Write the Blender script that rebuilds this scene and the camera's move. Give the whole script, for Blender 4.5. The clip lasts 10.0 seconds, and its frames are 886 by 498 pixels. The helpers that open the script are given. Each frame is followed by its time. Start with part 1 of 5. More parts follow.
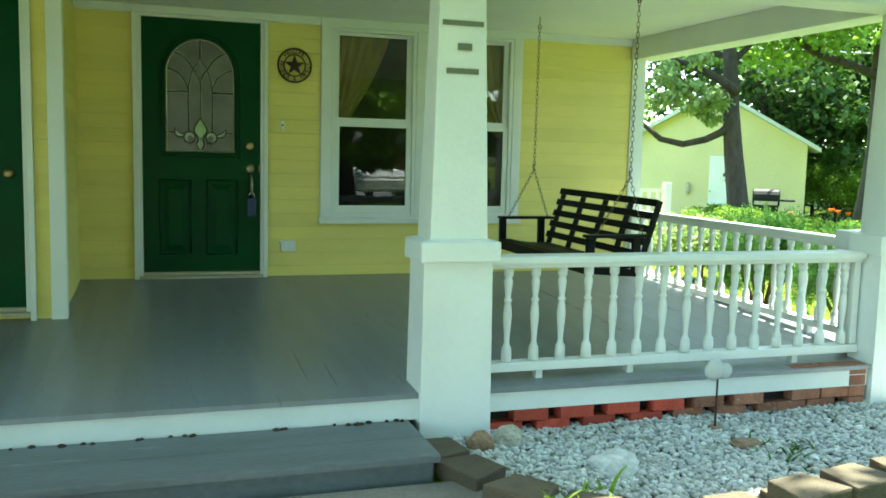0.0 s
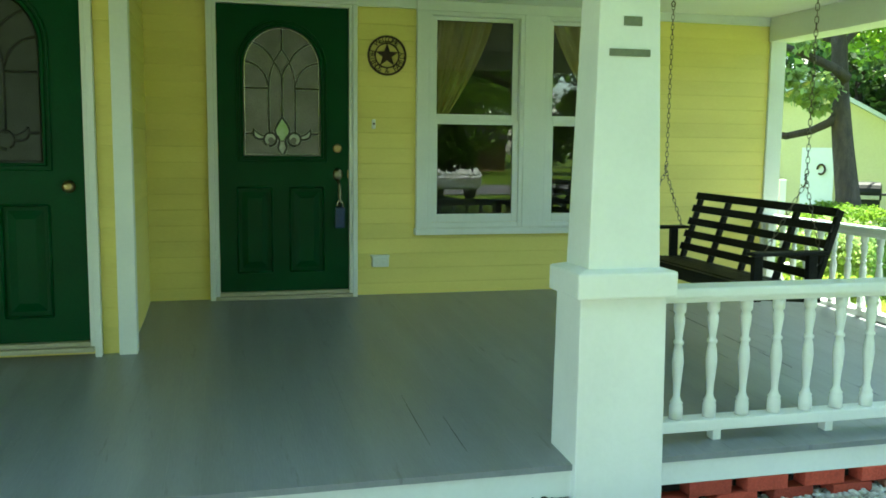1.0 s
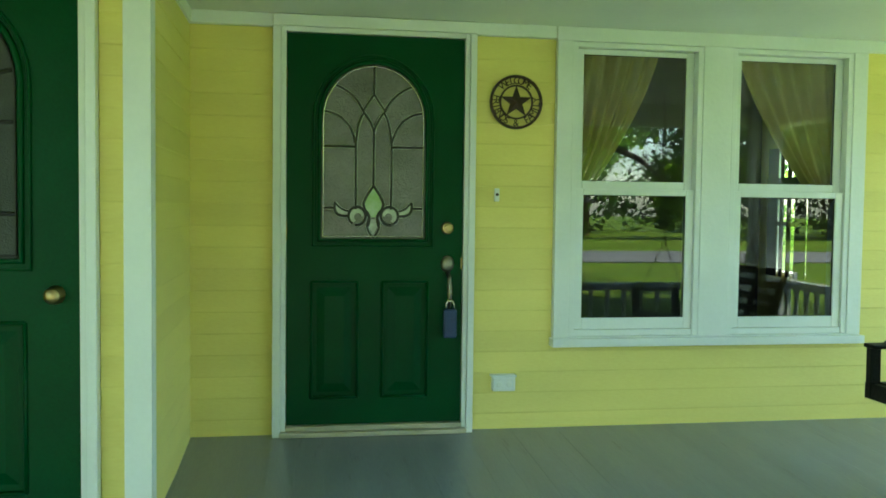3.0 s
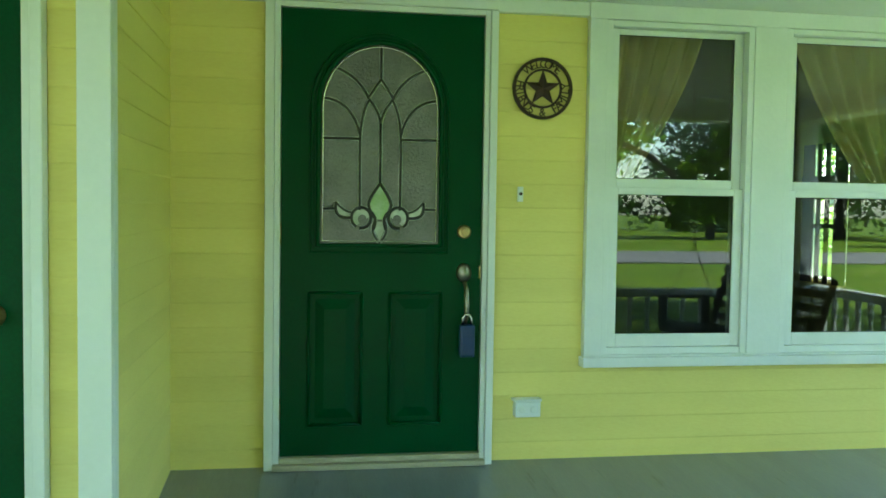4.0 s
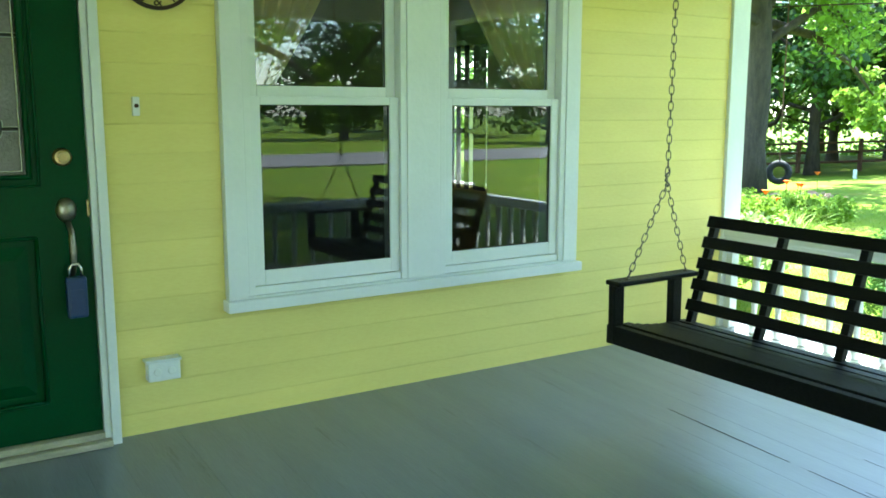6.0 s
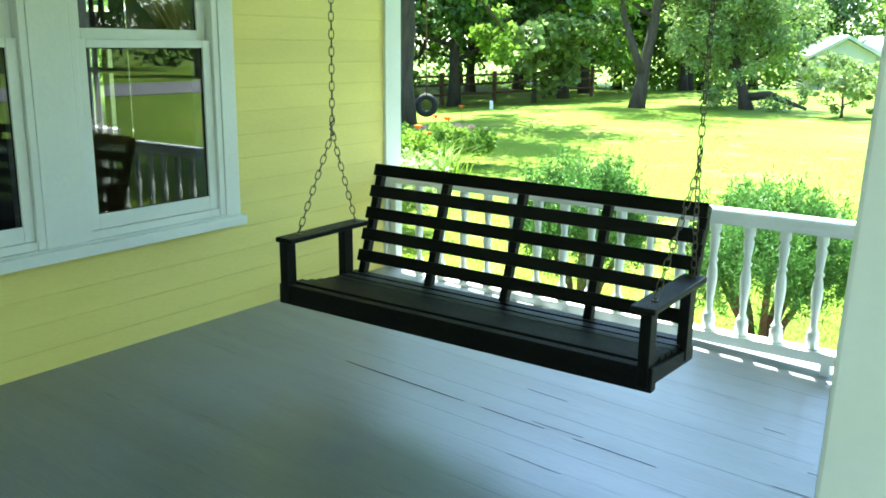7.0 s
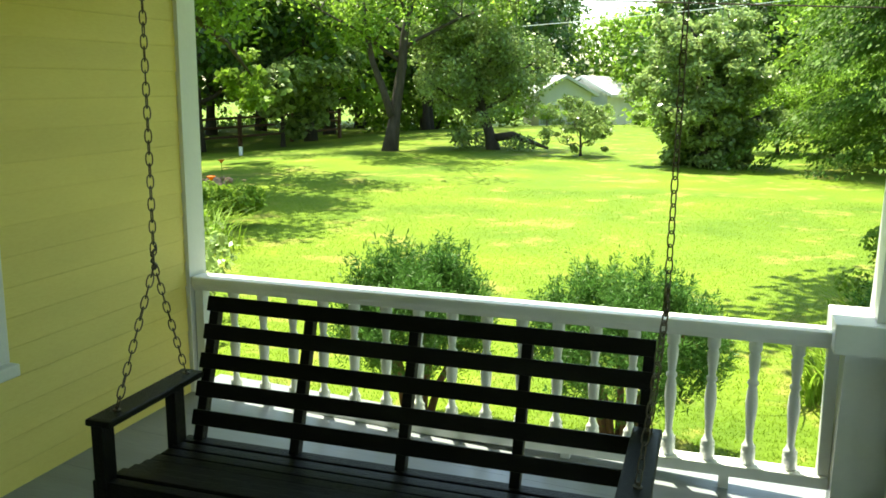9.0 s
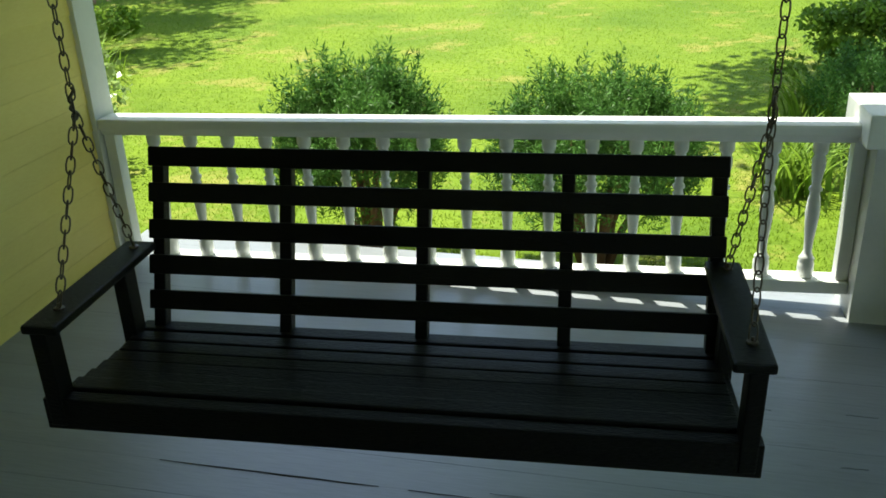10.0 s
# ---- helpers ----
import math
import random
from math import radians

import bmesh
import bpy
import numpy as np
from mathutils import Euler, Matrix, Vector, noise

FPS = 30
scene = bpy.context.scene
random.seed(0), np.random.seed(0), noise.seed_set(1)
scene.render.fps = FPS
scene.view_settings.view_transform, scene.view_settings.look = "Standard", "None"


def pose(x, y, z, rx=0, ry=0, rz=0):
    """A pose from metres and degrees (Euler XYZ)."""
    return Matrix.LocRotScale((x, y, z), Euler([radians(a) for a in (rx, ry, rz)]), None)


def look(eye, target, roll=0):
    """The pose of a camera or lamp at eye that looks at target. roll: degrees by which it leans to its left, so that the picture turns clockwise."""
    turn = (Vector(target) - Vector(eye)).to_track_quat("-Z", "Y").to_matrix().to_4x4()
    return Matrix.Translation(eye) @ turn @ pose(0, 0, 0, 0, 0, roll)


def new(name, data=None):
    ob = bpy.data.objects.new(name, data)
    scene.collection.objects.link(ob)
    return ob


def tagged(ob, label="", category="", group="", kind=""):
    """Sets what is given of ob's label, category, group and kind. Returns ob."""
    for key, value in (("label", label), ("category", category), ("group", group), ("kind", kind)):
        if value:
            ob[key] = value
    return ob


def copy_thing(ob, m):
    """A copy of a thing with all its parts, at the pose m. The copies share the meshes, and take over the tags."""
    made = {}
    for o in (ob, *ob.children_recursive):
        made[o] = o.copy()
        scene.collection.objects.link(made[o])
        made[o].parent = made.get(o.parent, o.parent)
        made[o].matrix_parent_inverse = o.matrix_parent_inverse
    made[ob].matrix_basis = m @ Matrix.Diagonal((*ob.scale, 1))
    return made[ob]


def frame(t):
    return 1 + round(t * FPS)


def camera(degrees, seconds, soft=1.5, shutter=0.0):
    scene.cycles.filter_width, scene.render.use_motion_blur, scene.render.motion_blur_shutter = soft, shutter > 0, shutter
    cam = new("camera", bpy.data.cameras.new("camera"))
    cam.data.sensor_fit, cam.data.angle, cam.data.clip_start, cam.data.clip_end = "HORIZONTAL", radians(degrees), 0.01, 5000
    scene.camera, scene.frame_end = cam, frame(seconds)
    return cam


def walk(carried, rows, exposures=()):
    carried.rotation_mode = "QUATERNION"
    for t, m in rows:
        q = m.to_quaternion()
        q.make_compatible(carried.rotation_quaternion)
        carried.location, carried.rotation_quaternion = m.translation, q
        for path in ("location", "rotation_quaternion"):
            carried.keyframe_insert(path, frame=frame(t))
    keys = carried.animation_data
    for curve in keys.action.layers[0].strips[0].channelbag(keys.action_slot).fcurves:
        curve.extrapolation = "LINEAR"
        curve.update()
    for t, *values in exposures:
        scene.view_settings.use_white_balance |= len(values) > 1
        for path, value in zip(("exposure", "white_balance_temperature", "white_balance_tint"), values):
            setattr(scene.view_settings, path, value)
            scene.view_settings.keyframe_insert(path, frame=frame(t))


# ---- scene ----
cam = camera(53.5, 10.0, soft=1.7)
# Seconds, stops, kelvin and tint of the film camera's own exposure and white balance.
EXPOSURES = [(0, 2.97, 6500, -10), (1.5, 3.1, 6800, -14), (3, 3.56, 6350, -12), (4.5, 3.68, 5950, -16), (6.5, 3.64, 5800, 1), (7.5, 2.83, 6350, -5), (9, 2.2, 7400, -4), (10, 1.65, 6800, 2)]
PATH = [
    (0, (0.104, -7.453, 1.051), (0.723, -5.563, 0.837), 1.4),
    (0.5, (0.043, -6.956, 1.079), (0.663, -5.071, 0.833), 0.9),
    (1, (0.021, -6.431, 1.093), (0.507, -4.505, 0.864), 0.6),
    (1.5, (0.055, -5.916, 1.104), (0.414, -3.954, 0.955), 1.0),
    (2, (0.075, -5.456, 1.122), (0.407, -3.487, 0.995), 1.2),
    (2.5, (0.132, -5.01, 1.083), (0.433, -3.035, 1.009), 1.0),
    (3, (0.075, -4.603, 1.186), (0.395, -2.63, 1.093), 0.7),
    (4.5, (0.173, -3.86, 1.207), (0.485, -1.887, 1.107), 0.9),
    (4.8, (0.266, -3.783, 1.235), (0.613, -1.817, 1.111), 0.9),
    (5, (0.277, -3.721, 1.24), (0.699, -1.771, 1.106), 1.2),
    (5.2, (0.271, -3.639, 1.232), (0.805, -1.717, 1.087), 1.5),
    (6.5, (0.36, -3.304, 1.265), (1.706, -1.888, 0.836), -0.1),
    (6.8, (0.404, -3.258, 1.283), (1.901, -2.008, 0.841), 0.4),
    (7, (0.423, -3.222, 1.298), (2.011, -2.096, 0.843), 0.6),
    (7.5, (0.438, -3.067, 1.342), (2.185, -2.282, 0.767), -1.0),
    (8, (0.444, -2.913, 1.424), (2.249, -2.342, 0.779), -1.1),
    (8.5, (0.659, -2.681, 1.45), (2.505, -2.099, 0.945), -0.5),
    (9, (0.877, -2.447, 1.489), (2.741, -1.825, 1.117), 0.4),
    (9.5, (1.073, -2.152, 1.473), (2.918, -1.566, 0.97), -0.3),
    (10, (1.3, -1.98, 1.408), (3.104, -1.625, 0.622), -2.5),
]
walk(cam, [(t, look(eye, target, roll)) for t, eye, target, roll in PATH],
     exposures=EXPOSURES)

# ---- world, sun, exposure ----
SUN = Vector((0.25, 0.20, 1.0)).normalized()
world = bpy.data.worlds.new("sky")
scene.world = world
world.use_nodes = True
wn, wl = world.node_tree.nodes, world.node_tree.links
sky = wn.new("ShaderNodeTexSky")
sky.sky_type, sky.sun_disc = "NISHITA", False
sky.sun_elevation, sky.sun_rotation = math.asin(SUN.z), math.atan2(SUN.x, SUN.y)
wl.new(sky.outputs["Color"], wn["Background"].inputs["Color"])
wn["Background"].inputs["Strength"].default_value = 0.15
sun = new("sun", bpy.data.lights.new("sun", "SUN"))
sun.data.energy, sun.data.angle, sun.data.color = 3.9, radians(0.5), (1.0, 0.95, 0.86)
sun.matrix_basis = look(SUN * 30, (0, 0, 0))


# ---- materials ----
def material(name, col, col2=None, rough=0.6, metal=0.0, var=0.18, scale=3.0, fine=60.0, bump=0.15, stretch=(1, 1, 1),
             rnd=0.0, island=0.0, spec=0.5, transl=0.0, wear=None, wear_at=0.62, depth=0.01, rough_to=None):
    """A surface with broad and fine variation of its colour, and fine relief."""
    m = bpy.data.materials.new(name)
    m.use_nodes = True
    n, l = m.node_tree.nodes, m.node_tree.links
    b = n["Principled BSDF"]
    b.inputs["Roughness"].default_value, b.inputs["Metallic"].default_value = rough, metal
    b.inputs["Specular IOR Level"].default_value = spec
    tc, mp = n.new("ShaderNodeNewGeometry"), n.new("ShaderNodeMapping")
    mp.inputs["Scale"].default_value = stretch
    l.new(tc.outputs["Position"], mp.inputs["Vector"])
    broad, grain = n.new("ShaderNodeTexNoise"), n.new("ShaderNodeTexNoise")
    broad.inputs["Scale"].default_value, broad.inputs["Detail"].default_value = scale, 5
    grain.inputs["Scale"].default_value, grain.inputs["Detail"].default_value = fine, 4
    for t in (broad, grain):
        l.new(mp.outputs["Vector"], t.inputs["Vector"])
    col2 = col2 or tuple(c * (1 - 2 * var) for c in col)
    ramp = n.new("ShaderNodeValToRGB")
    ramp.color_ramp.elements[0].position, ramp.color_ramp.elements[1].position = 0.3, 0.7
    ramp.color_ramp.elements[0].color, ramp.color_ramp.elements[1].color = (*col2, 1), (*col, 1)
    l.new(broad.outputs["Fac"], ramp.inputs["Fac"])
    out = ramp.outputs["Color"]
    mul = n.new("ShaderNodeMix")
    mul.data_type, mul.blend_type = "RGBA", "OVERLAY"
    mul.inputs["Factor"].default_value = min(1.0, 2 * var)
    l.new(out, mul.inputs["A"])
    l.new(grain.outputs["Fac"], mul.inputs["B"])
    out = mul.outputs["Result"]
    if wear:
        wt, wr, wm = n.new("ShaderNodeTexNoise"), n.new("ShaderNodeValToRGB"), n.new("ShaderNodeMix")
        wt.inputs["Scale"].default_value, wt.inputs["Detail"].default_value = scale * 2.3, 9
        wt.inputs["Roughness"].default_value = 0.7
        l.new(mp.outputs["Vector"], wt.inputs["Vector"])
        wr.color_ramp.elements[0].position, wr.color_ramp.elements[1].position = wear_at, wear_at + 0.09
        l.new(wt.outputs["Fac"], wr.inputs["Fac"])
        wm.data_type = "RGBA"
        l.new(wr.outputs["Color"], wm.inputs["Factor"])
        l.new(out, wm.inputs["A"])
        wm.inputs["B"].default_value = (*wear, 1)
        out = wm.outputs["Result"]
    for amount, kind, socket in ((rnd, "ShaderNodeObjectInfo", "Random"), (island, "ShaderNodeNewGeometry", "Random Per Island")):
        if amount:
            src, hsv, rng = n.new(kind), n.new("ShaderNodeHueSaturation"), n.new("ShaderNodeMapRange")
            rng.inputs["To Min"].default_value, rng.inputs["To Max"].default_value = 1 - amount, 1 + amount
            l.new(src.outputs[socket], rng.inputs["Value"])
            l.new(rng.outputs["Result"], hsv.inputs["Value"])
            l.new(out, hsv.inputs["Color"])
            out = hsv.outputs["Color"]
    l.new(out, b.inputs["Base Color"])
    if rough_to is not None:
        rr = n.new("ShaderNodeMapRange")
        rr.inputs["From Min"].default_value, rr.inputs["From Max"].default_value = 0.35, 0.65
        rr.inputs["To Min"].default_value, rr.inputs["To Max"].default_value = rough_to, rough
        l.new(broad.outputs["Fac"], rr.inputs["Value"])
        l.new(rr.outputs["Result"], b.inputs["Roughness"])
    if bump:
        bp = n.new("ShaderNodeBump")
        bp.inputs["Strength"].default_value, bp.inputs["Distance"].default_value = bump, depth
        l.new(grain.outputs["Fac"], bp.inputs["Height"])
        l.new(bp.outputs["Normal"], b.inputs["Normal"])
    if transl:
        tr, mx = n.new("ShaderNodeBsdfTranslucent"), n.new("ShaderNodeMixShader")
        l.new(out, tr.inputs["Color"])
        mx.inputs["Fac"].default_value = transl
        l.new(b.outputs["BSDF"], mx.inputs[1])
        l.new(tr.outputs["BSDF"], mx.inputs[2])
        l.new(mx.outputs["Shader"], n["Material Output"].inputs["Surface"])
    return m


def pane_glass(name, tint, extra):
    """Clear sheet glass: it lets the view through and reflects by its angle; two sheets reflect somewhat more than one."""
    m = bpy.data.materials.new(name)
    m.use_nodes = True
    n, l = m.node_tree.nodes, m.node_tree.links
    n.remove(n["Principled BSDF"])
    tr, gl, fr, ad, mx = (n.new("ShaderNode" + k) for k in ("BsdfTransparent", "BsdfGlossy", "Fresnel", "Math", "MixShader"))
    tr.inputs["Color"].default_value, gl.inputs["Roughness"].default_value = (*tint, 1), 0.0
    fr.inputs["IOR"].default_value, ad.inputs[1].default_value = 1.5, extra
    l.new(fr.outputs["Fac"], ad.inputs[0])
    l.new(ad.outputs["Value"], mx.inputs["Fac"])
    l.new(tr.outputs["BSDF"], mx.inputs[1])
    l.new(gl.outputs["BSDF"], mx.inputs[2])
    l.new(mx.outputs["Shader"], n["Material Output"].inputs["Surface"])
    return m


WHITE = material("white_paint", (0.76, 0.78, 0.76), rough=0.45, var=0.05, scale=2.2, fine=45, bump=0.12, wear=(0.62, 0.62, 0.58), wear_at=0.72)
SIDING = material("yellow_siding_paint", (0.80, 0.69, 0.21), rough=0.55, var=0.06, scale=1.8, fine=70, bump=0.12, stretch=(0.5, 0.5, 2), rnd=0.03)
CEILING = material("ceiling_paint", (0.74, 0.76, 0.72), rough=0.6, var=0.05, scale=1.2, fine=30, bump=0.08)
GREEN = material("dark_green_door_paint", (0.003, 0.054, 0.016), rough=0.40, spec=0.13, var=0.12, scale=3, fine=90, bump=0.06)
# The grey's slight blue paints in sky reflected by the boards; streaks are wear.
FLOOR = material("grey_floor_paint", (0.212, 0.232, 0.258), (0.172, 0.189, 0.208), rough=0.34, var=0.07, scale=1.6, fine=26, bump=0.08,
                 stretch=(5.0, 0.5, 1), rnd=0.015, spec=0.85, wear=(0.128, 0.138, 0.148), wear_at=0.61)
SCUFF = material("scuffed_floor_paint", (0.165, 0.178, 0.192), rough=0.36, var=0.15, scale=8, spec=0.7)
# Step grey darkened below the floor's: the shade on it is in the colour.
STEP = material("shaded_step_paint", (0.148, 0.166, 0.18), (0.112, 0.126, 0.135), rough=0.5, var=0.16, scale=2.2, fine=30, bump=0.3,
                stretch=(0.6, 3, 1), wear=(0.33, 0.32, 0.29), wear_at=0.62)
THRESH = material("pale_threshold_wood", (0.50, 0.46, 0.33), rough=0.5, var=0.15, scale=6, fine=60, stretch=(1, 8, 8))
BRASS = material("antique_brass", (0.46, 0.34, 0.17), rough=0.33, metal=1.0, var=0.12, scale=30, fine=160, bump=0.05)
NICKEL = material("worn_nickel", (0.62, 0.60, 0.54), rough=0.25, metal=1.0, var=0.1, scale=30, fine=160, bump=0.05)
OLDNICKEL = material("tarnished_nickel", (0.34, 0.31, 0.25), rough=0.36, metal=1.0, var=0.15, scale=30, fine=160, bump=0.08)
CAME = material("dark_lead_came", (0.05, 0.05, 0.047), rough=0.45, metal=0.8, var=0.15, scale=40, fine=200, bump=0.1)
BLUE = material("blue_plastic", (0.006, 0.032, 0.12), rough=0.4, var=0.12, scale=20, fine=150, bump=0.05)
IRON = material("rusty_black_iron", (0.030, 0.018, 0.014), (0.055, 0.026, 0.015), rough=0.6, metal=0.3, var=0.2, scale=18, fine=160, bump=0.3)
CHAIN = material("dull_steel_chain", (0.16, 0.15, 0.13), (0.10, 0.07, 0.05), rough=0.45, metal=0.85, var=0.2, scale=20, fine=180, bump=0.2)
DARKWOOD = material("black_stained_wood", (0.007, 0.007, 0.0065), (0.005, 0.005, 0.0045), rough=0.45, spec=0.16, var=0.22, scale=4, fine=55, bump=0.4,
                    stretch=(6, 1, 6), wear=(0.019, 0.016, 0.014), wear_at=0.66, rnd=0.4)
BRICK = material("red_brick", (0.46, 0.070, 0.040), (0.36, 0.05, 0.030), rough=0.85, var=0.2, scale=9, fine=90, bump=0.6, rnd=0.28)
OLDBRICK = material("weathered_brick", (0.36, 0.16, 0.10), (0.27, 0.10, 0.06), rough=0.9, var=0.25, scale=9, fine=90, bump=0.7, rnd=0.25,
                    wear=(0.42, 0.34, 0.27), wear_at=0.58)
DARK = material("dark_gap_shade", (0.02, 0.017, 0.014), rough=0.9, var=0.2)
GRAVEL = material("white_gravel", (0.58, 0.58, 0.565), (0.42, 0.42, 0.41), rough=0.8, var=0.15, scale=25, fine=180, bump=0.4, island=0.35)
# Tan concrete with the shade over the bed's edge mixed into its colour.
BLOCK = material("shaded_tan_block", (0.105, 0.08, 0.05), (0.075, 0.058, 0.038), rough=0.9, var=0.2, scale=9, fine=110, bump=0.7, rnd=0.16)
STONE = material("field_stone", (0.45, 0.42, 0.35), (0.33, 0.30, 0.24), rough=0.85, var=0.25, scale=10, fine=80, bump=0.6)
BROWNSTONE = material("brown_field_stone", (0.22, 0.13, 0.08), (0.30, 0.19, 0.12), rough=0.85, var=0.25, scale=10, fine=80, bump=0.6)
SOIL = material("dark_soil", (0.07, 0.05, 0.035), rough=0.95, var=0.3, scale=8, fine=70, bump=0.8)
CONCRETE = material("path_concrete", (0.19, 0.175, 0.15), rough=0.9, var=0.2, scale=4, fine=60, bump=0.4)
GRASS = material("lawn_grass", (0.125, 0.185, 0.010), (0.062, 0.115, 0.006), rough=0.8, var=0.15, scale=0.55, fine=16, bump=0.8, spec=0.15, depth=0.03,
                 wear=(0.18, 0.185, 0.035), wear_at=0.54)
BLADE = material("grass_blades", (0.175, 0.265, 0.016), (0.115, 0.195, 0.012), rough=0.6, var=0.15, scale=0.8, fine=20, bump=0, island=0.18, spec=0.15, transl=0.55)
LEAF = material("tree_leaves", (0.24, 0.37, 0.05), (0.15, 0.27, 0.035), rough=0.36, var=0.15, scale=0.5, fine=8, bump=0, island=0.45, spec=0.35, transl=0.60)
LEAF_PALE = material("pale_tree_leaves", (0.29, 0.38, 0.13), (0.19, 0.28, 0.08), rough=0.28, var=0.15, scale=0.5, fine=8, bump=0, island=0.4, spec=0.35, transl=0.45)
# Leaf colour kept dark, with the wood's deep shade included in it.
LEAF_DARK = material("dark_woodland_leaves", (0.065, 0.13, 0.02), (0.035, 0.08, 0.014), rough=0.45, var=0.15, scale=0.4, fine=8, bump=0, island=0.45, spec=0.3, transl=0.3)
FEATHER = material("feathery_foliage", (0.125, 0.22, 0.032), (0.08, 0.155, 0.022), rough=0.6, var=0.15, scale=0.5, fine=8, bump=0, island=0.35, spec=0.2, transl=0.45)
YEW = material("yew_needles", (0.095, 0.210, 0.042), (0.055, 0.14, 0.03), rough=0.45, var=0.15, scale=2, fine=20, bump=0, island=0.35, spec=0.15, transl=0.35)
LILY = material("daylily_leaves", (0.21, 0.32, 0.035), (0.13, 0.23, 0.028), rough=0.5, var=0.15, scale=2, fine=20, bump=0, island=0.3, spec=0.15, transl=0.45)
FLOWER = material("orange_petals", (0.75, 0.20, 0.02), rough=0.5, var=0.1, scale=4, fine=30, bump=0, transl=0.3)
BARK = material("grey_brown_bark", (0.080, 0.062, 0.047), (0.040, 0.032, 0.025), rough=0.9, var=0.25, scale=3, fine=22, bump=1.0, stretch=(4, 4, 1), depth=0.03)
STEM = material("reddish_yew_stem", (0.16, 0.085, 0.045), (0.10, 0.05, 0.03), rough=0.85, var=0.2, scale=8, fine=60, bump=0.5, stretch=(4, 4, 1))
SHED = material("pale_yellow_metal_wall", (0.62, 0.56, 0.31), rough=0.55, var=0.05, scale=0.8, fine=20, bump=0.05)
ROOFPALE = material("pale_metal_roof", (0.55, 0.57, 0.57), rough=0.4, var=0.08, scale=1, fine=20, bump=0.1)
SHINGLE = material("grey_roof_shingle", (0.14, 0.135, 0.13), rough=0.9, var=0.2, scale=2, fine=30, bump=0.6)
BLACK = material("black_enamel", (0.012, 0.012, 0.013), rough=0.6, spec=0.2, var=0.1, scale=8, fine=60, bump=0.05)
RUBBER = material("black_rubber", (0.014, 0.014, 0.014), rough=0.75, var=0.2, scale=10, fine=60, bump=0.3)
ASPHALT = material("road_asphalt", (0.17, 0.165, 0.16), rough=0.9, var=0.15, scale=1.5, fine=40, bump=0.4)
CURTAIN = material("straw_curtain", (0.78, 0.66, 0.27), (0.66, 0.54, 0.20), rough=0.85, var=0.12, scale=3, fine=120, bump=0.2, stretch=(6, 1, 1), transl=0.3)
CARWHITE = material("white_car_paint", (0.78, 0.79, 0.80), rough=0.2, var=0.03, scale=2, fine=40, bump=0)
# Plaster coloured dark so that the unlit rooms look dim.
PLASTER = material("dim_room_plaster", (0.20, 0.18, 0.16), rough=0.9, var=0.1)
PANE = pane_glass("window_pane", (0.88, 0.90, 0.88), 0.012)
# Lower panes: darker tint and slightly less reflection than the upper ones.
PANE_LOW = pane_glass("lower_window_pane", (0.62, 0.64, 0.62), 0.008)
# Broad pale and dark tones in this colour imitate reflections across the glass.
BEVEL = material("frosted_bevel_glass", (0.20, 0.19, 0.185), (0.10, 0.095, 0.09), rough=0.10, var=0.2, scale=4, fine=85, bump=0.9, spec=1.0, depth=0.004)
# Second door's glass: the same leaded light with shade put into its colour.
SHADEGLASS = material("shaded_textured_glass", (0.045, 0.05, 0.045), (0.025, 0.03, 0.025), rough=0.35, var=0.15, scale=5, fine=150, bump=0.4, spec=0.3, depth=0.006)
CLEAR = material("clear_bevel_glass", (0.52, 0.54, 0.50), (0.24, 0.25, 0.23), rough=0.08, var=0.1, scale=16, fine=60, bump=0.2, spec=1.0, depth=0.003)
BEVEL.node_tree.nodes["Principled BSDF"].inputs["Transmission Weight"].default_value = 0.25
JEWEL = material("pale_green_glass", (0.34, 0.52, 0.20), (0.55, 0.68, 0.45), rough=0.12, var=0.15, scale=14, fine=90, bump=0.5, spec=0.8, depth=0.004)
JEWEL.node_tree.nodes["Principled BSDF"].inputs["Transmission Weight"].default_value = 0.2
NUMBER = material("bronze_plate", (0.20, 0.21, 0.15), rough=0.45, metal=0.4, var=0.1, scale=20, fine=120)


# ---- building blocks ----
def placed(o):
    up = placed(o.parent) @ o.matrix_parent_inverse if o.parent else Matrix()
    return up @ o.matrix_basis


def thing(name, at, label, category, group="", kind=""):
    """An Empty at a thing's base."""
    o = new(name)
    o.empty_display_size = 0.1
    o.location = at
    return tagged(o, label, category, group, kind)


def mesh_of(name, bm, mat, smooth=False):
    me = bpy.data.meshes.new(name)
    bm.to_mesh(me)
    bm.free()
    me.materials.append(mat)
    if smooth:
        me.polygons.foreach_set("use_smooth", [True] * len(me.polygons))
    return me


def part(name, bm, mat, parent=None, label="", smooth=False):
    """One mesh object, given in the world's metres, under its thing."""
    o = new(name, bm if isinstance(bm, bpy.types.Mesh) else mesh_of(name, bm, mat, smooth))
    if parent:
        o.parent = parent
        o.matrix_parent_inverse = placed(parent).inverted()
    return tagged(o, label)


def box(x0, x1, y0, y1, z0, z1, bevel=0.0, bm=None, turn=None):
    own = bmesh.new()
    bmesh.ops.create_cube(own, size=1)
    m = Matrix.Translation(((x0 + x1) / 2, (y0 + y1) / 2, (z0 + z1) / 2)) @ Matrix.Diagonal((x1 - x0, y1 - y0, z1 - z0, 1))
    bmesh.ops.transform(own, matrix=m, verts=own.verts)
    if bevel:
        bmesh.ops.bevel(own, geom=own.edges[:], offset=bevel, segments=2, affect="EDGES", profile=0.6)
    if turn is not None:
        bmesh.ops.transform(own, matrix=turn, verts=own.verts)
    return joined(bm, own)


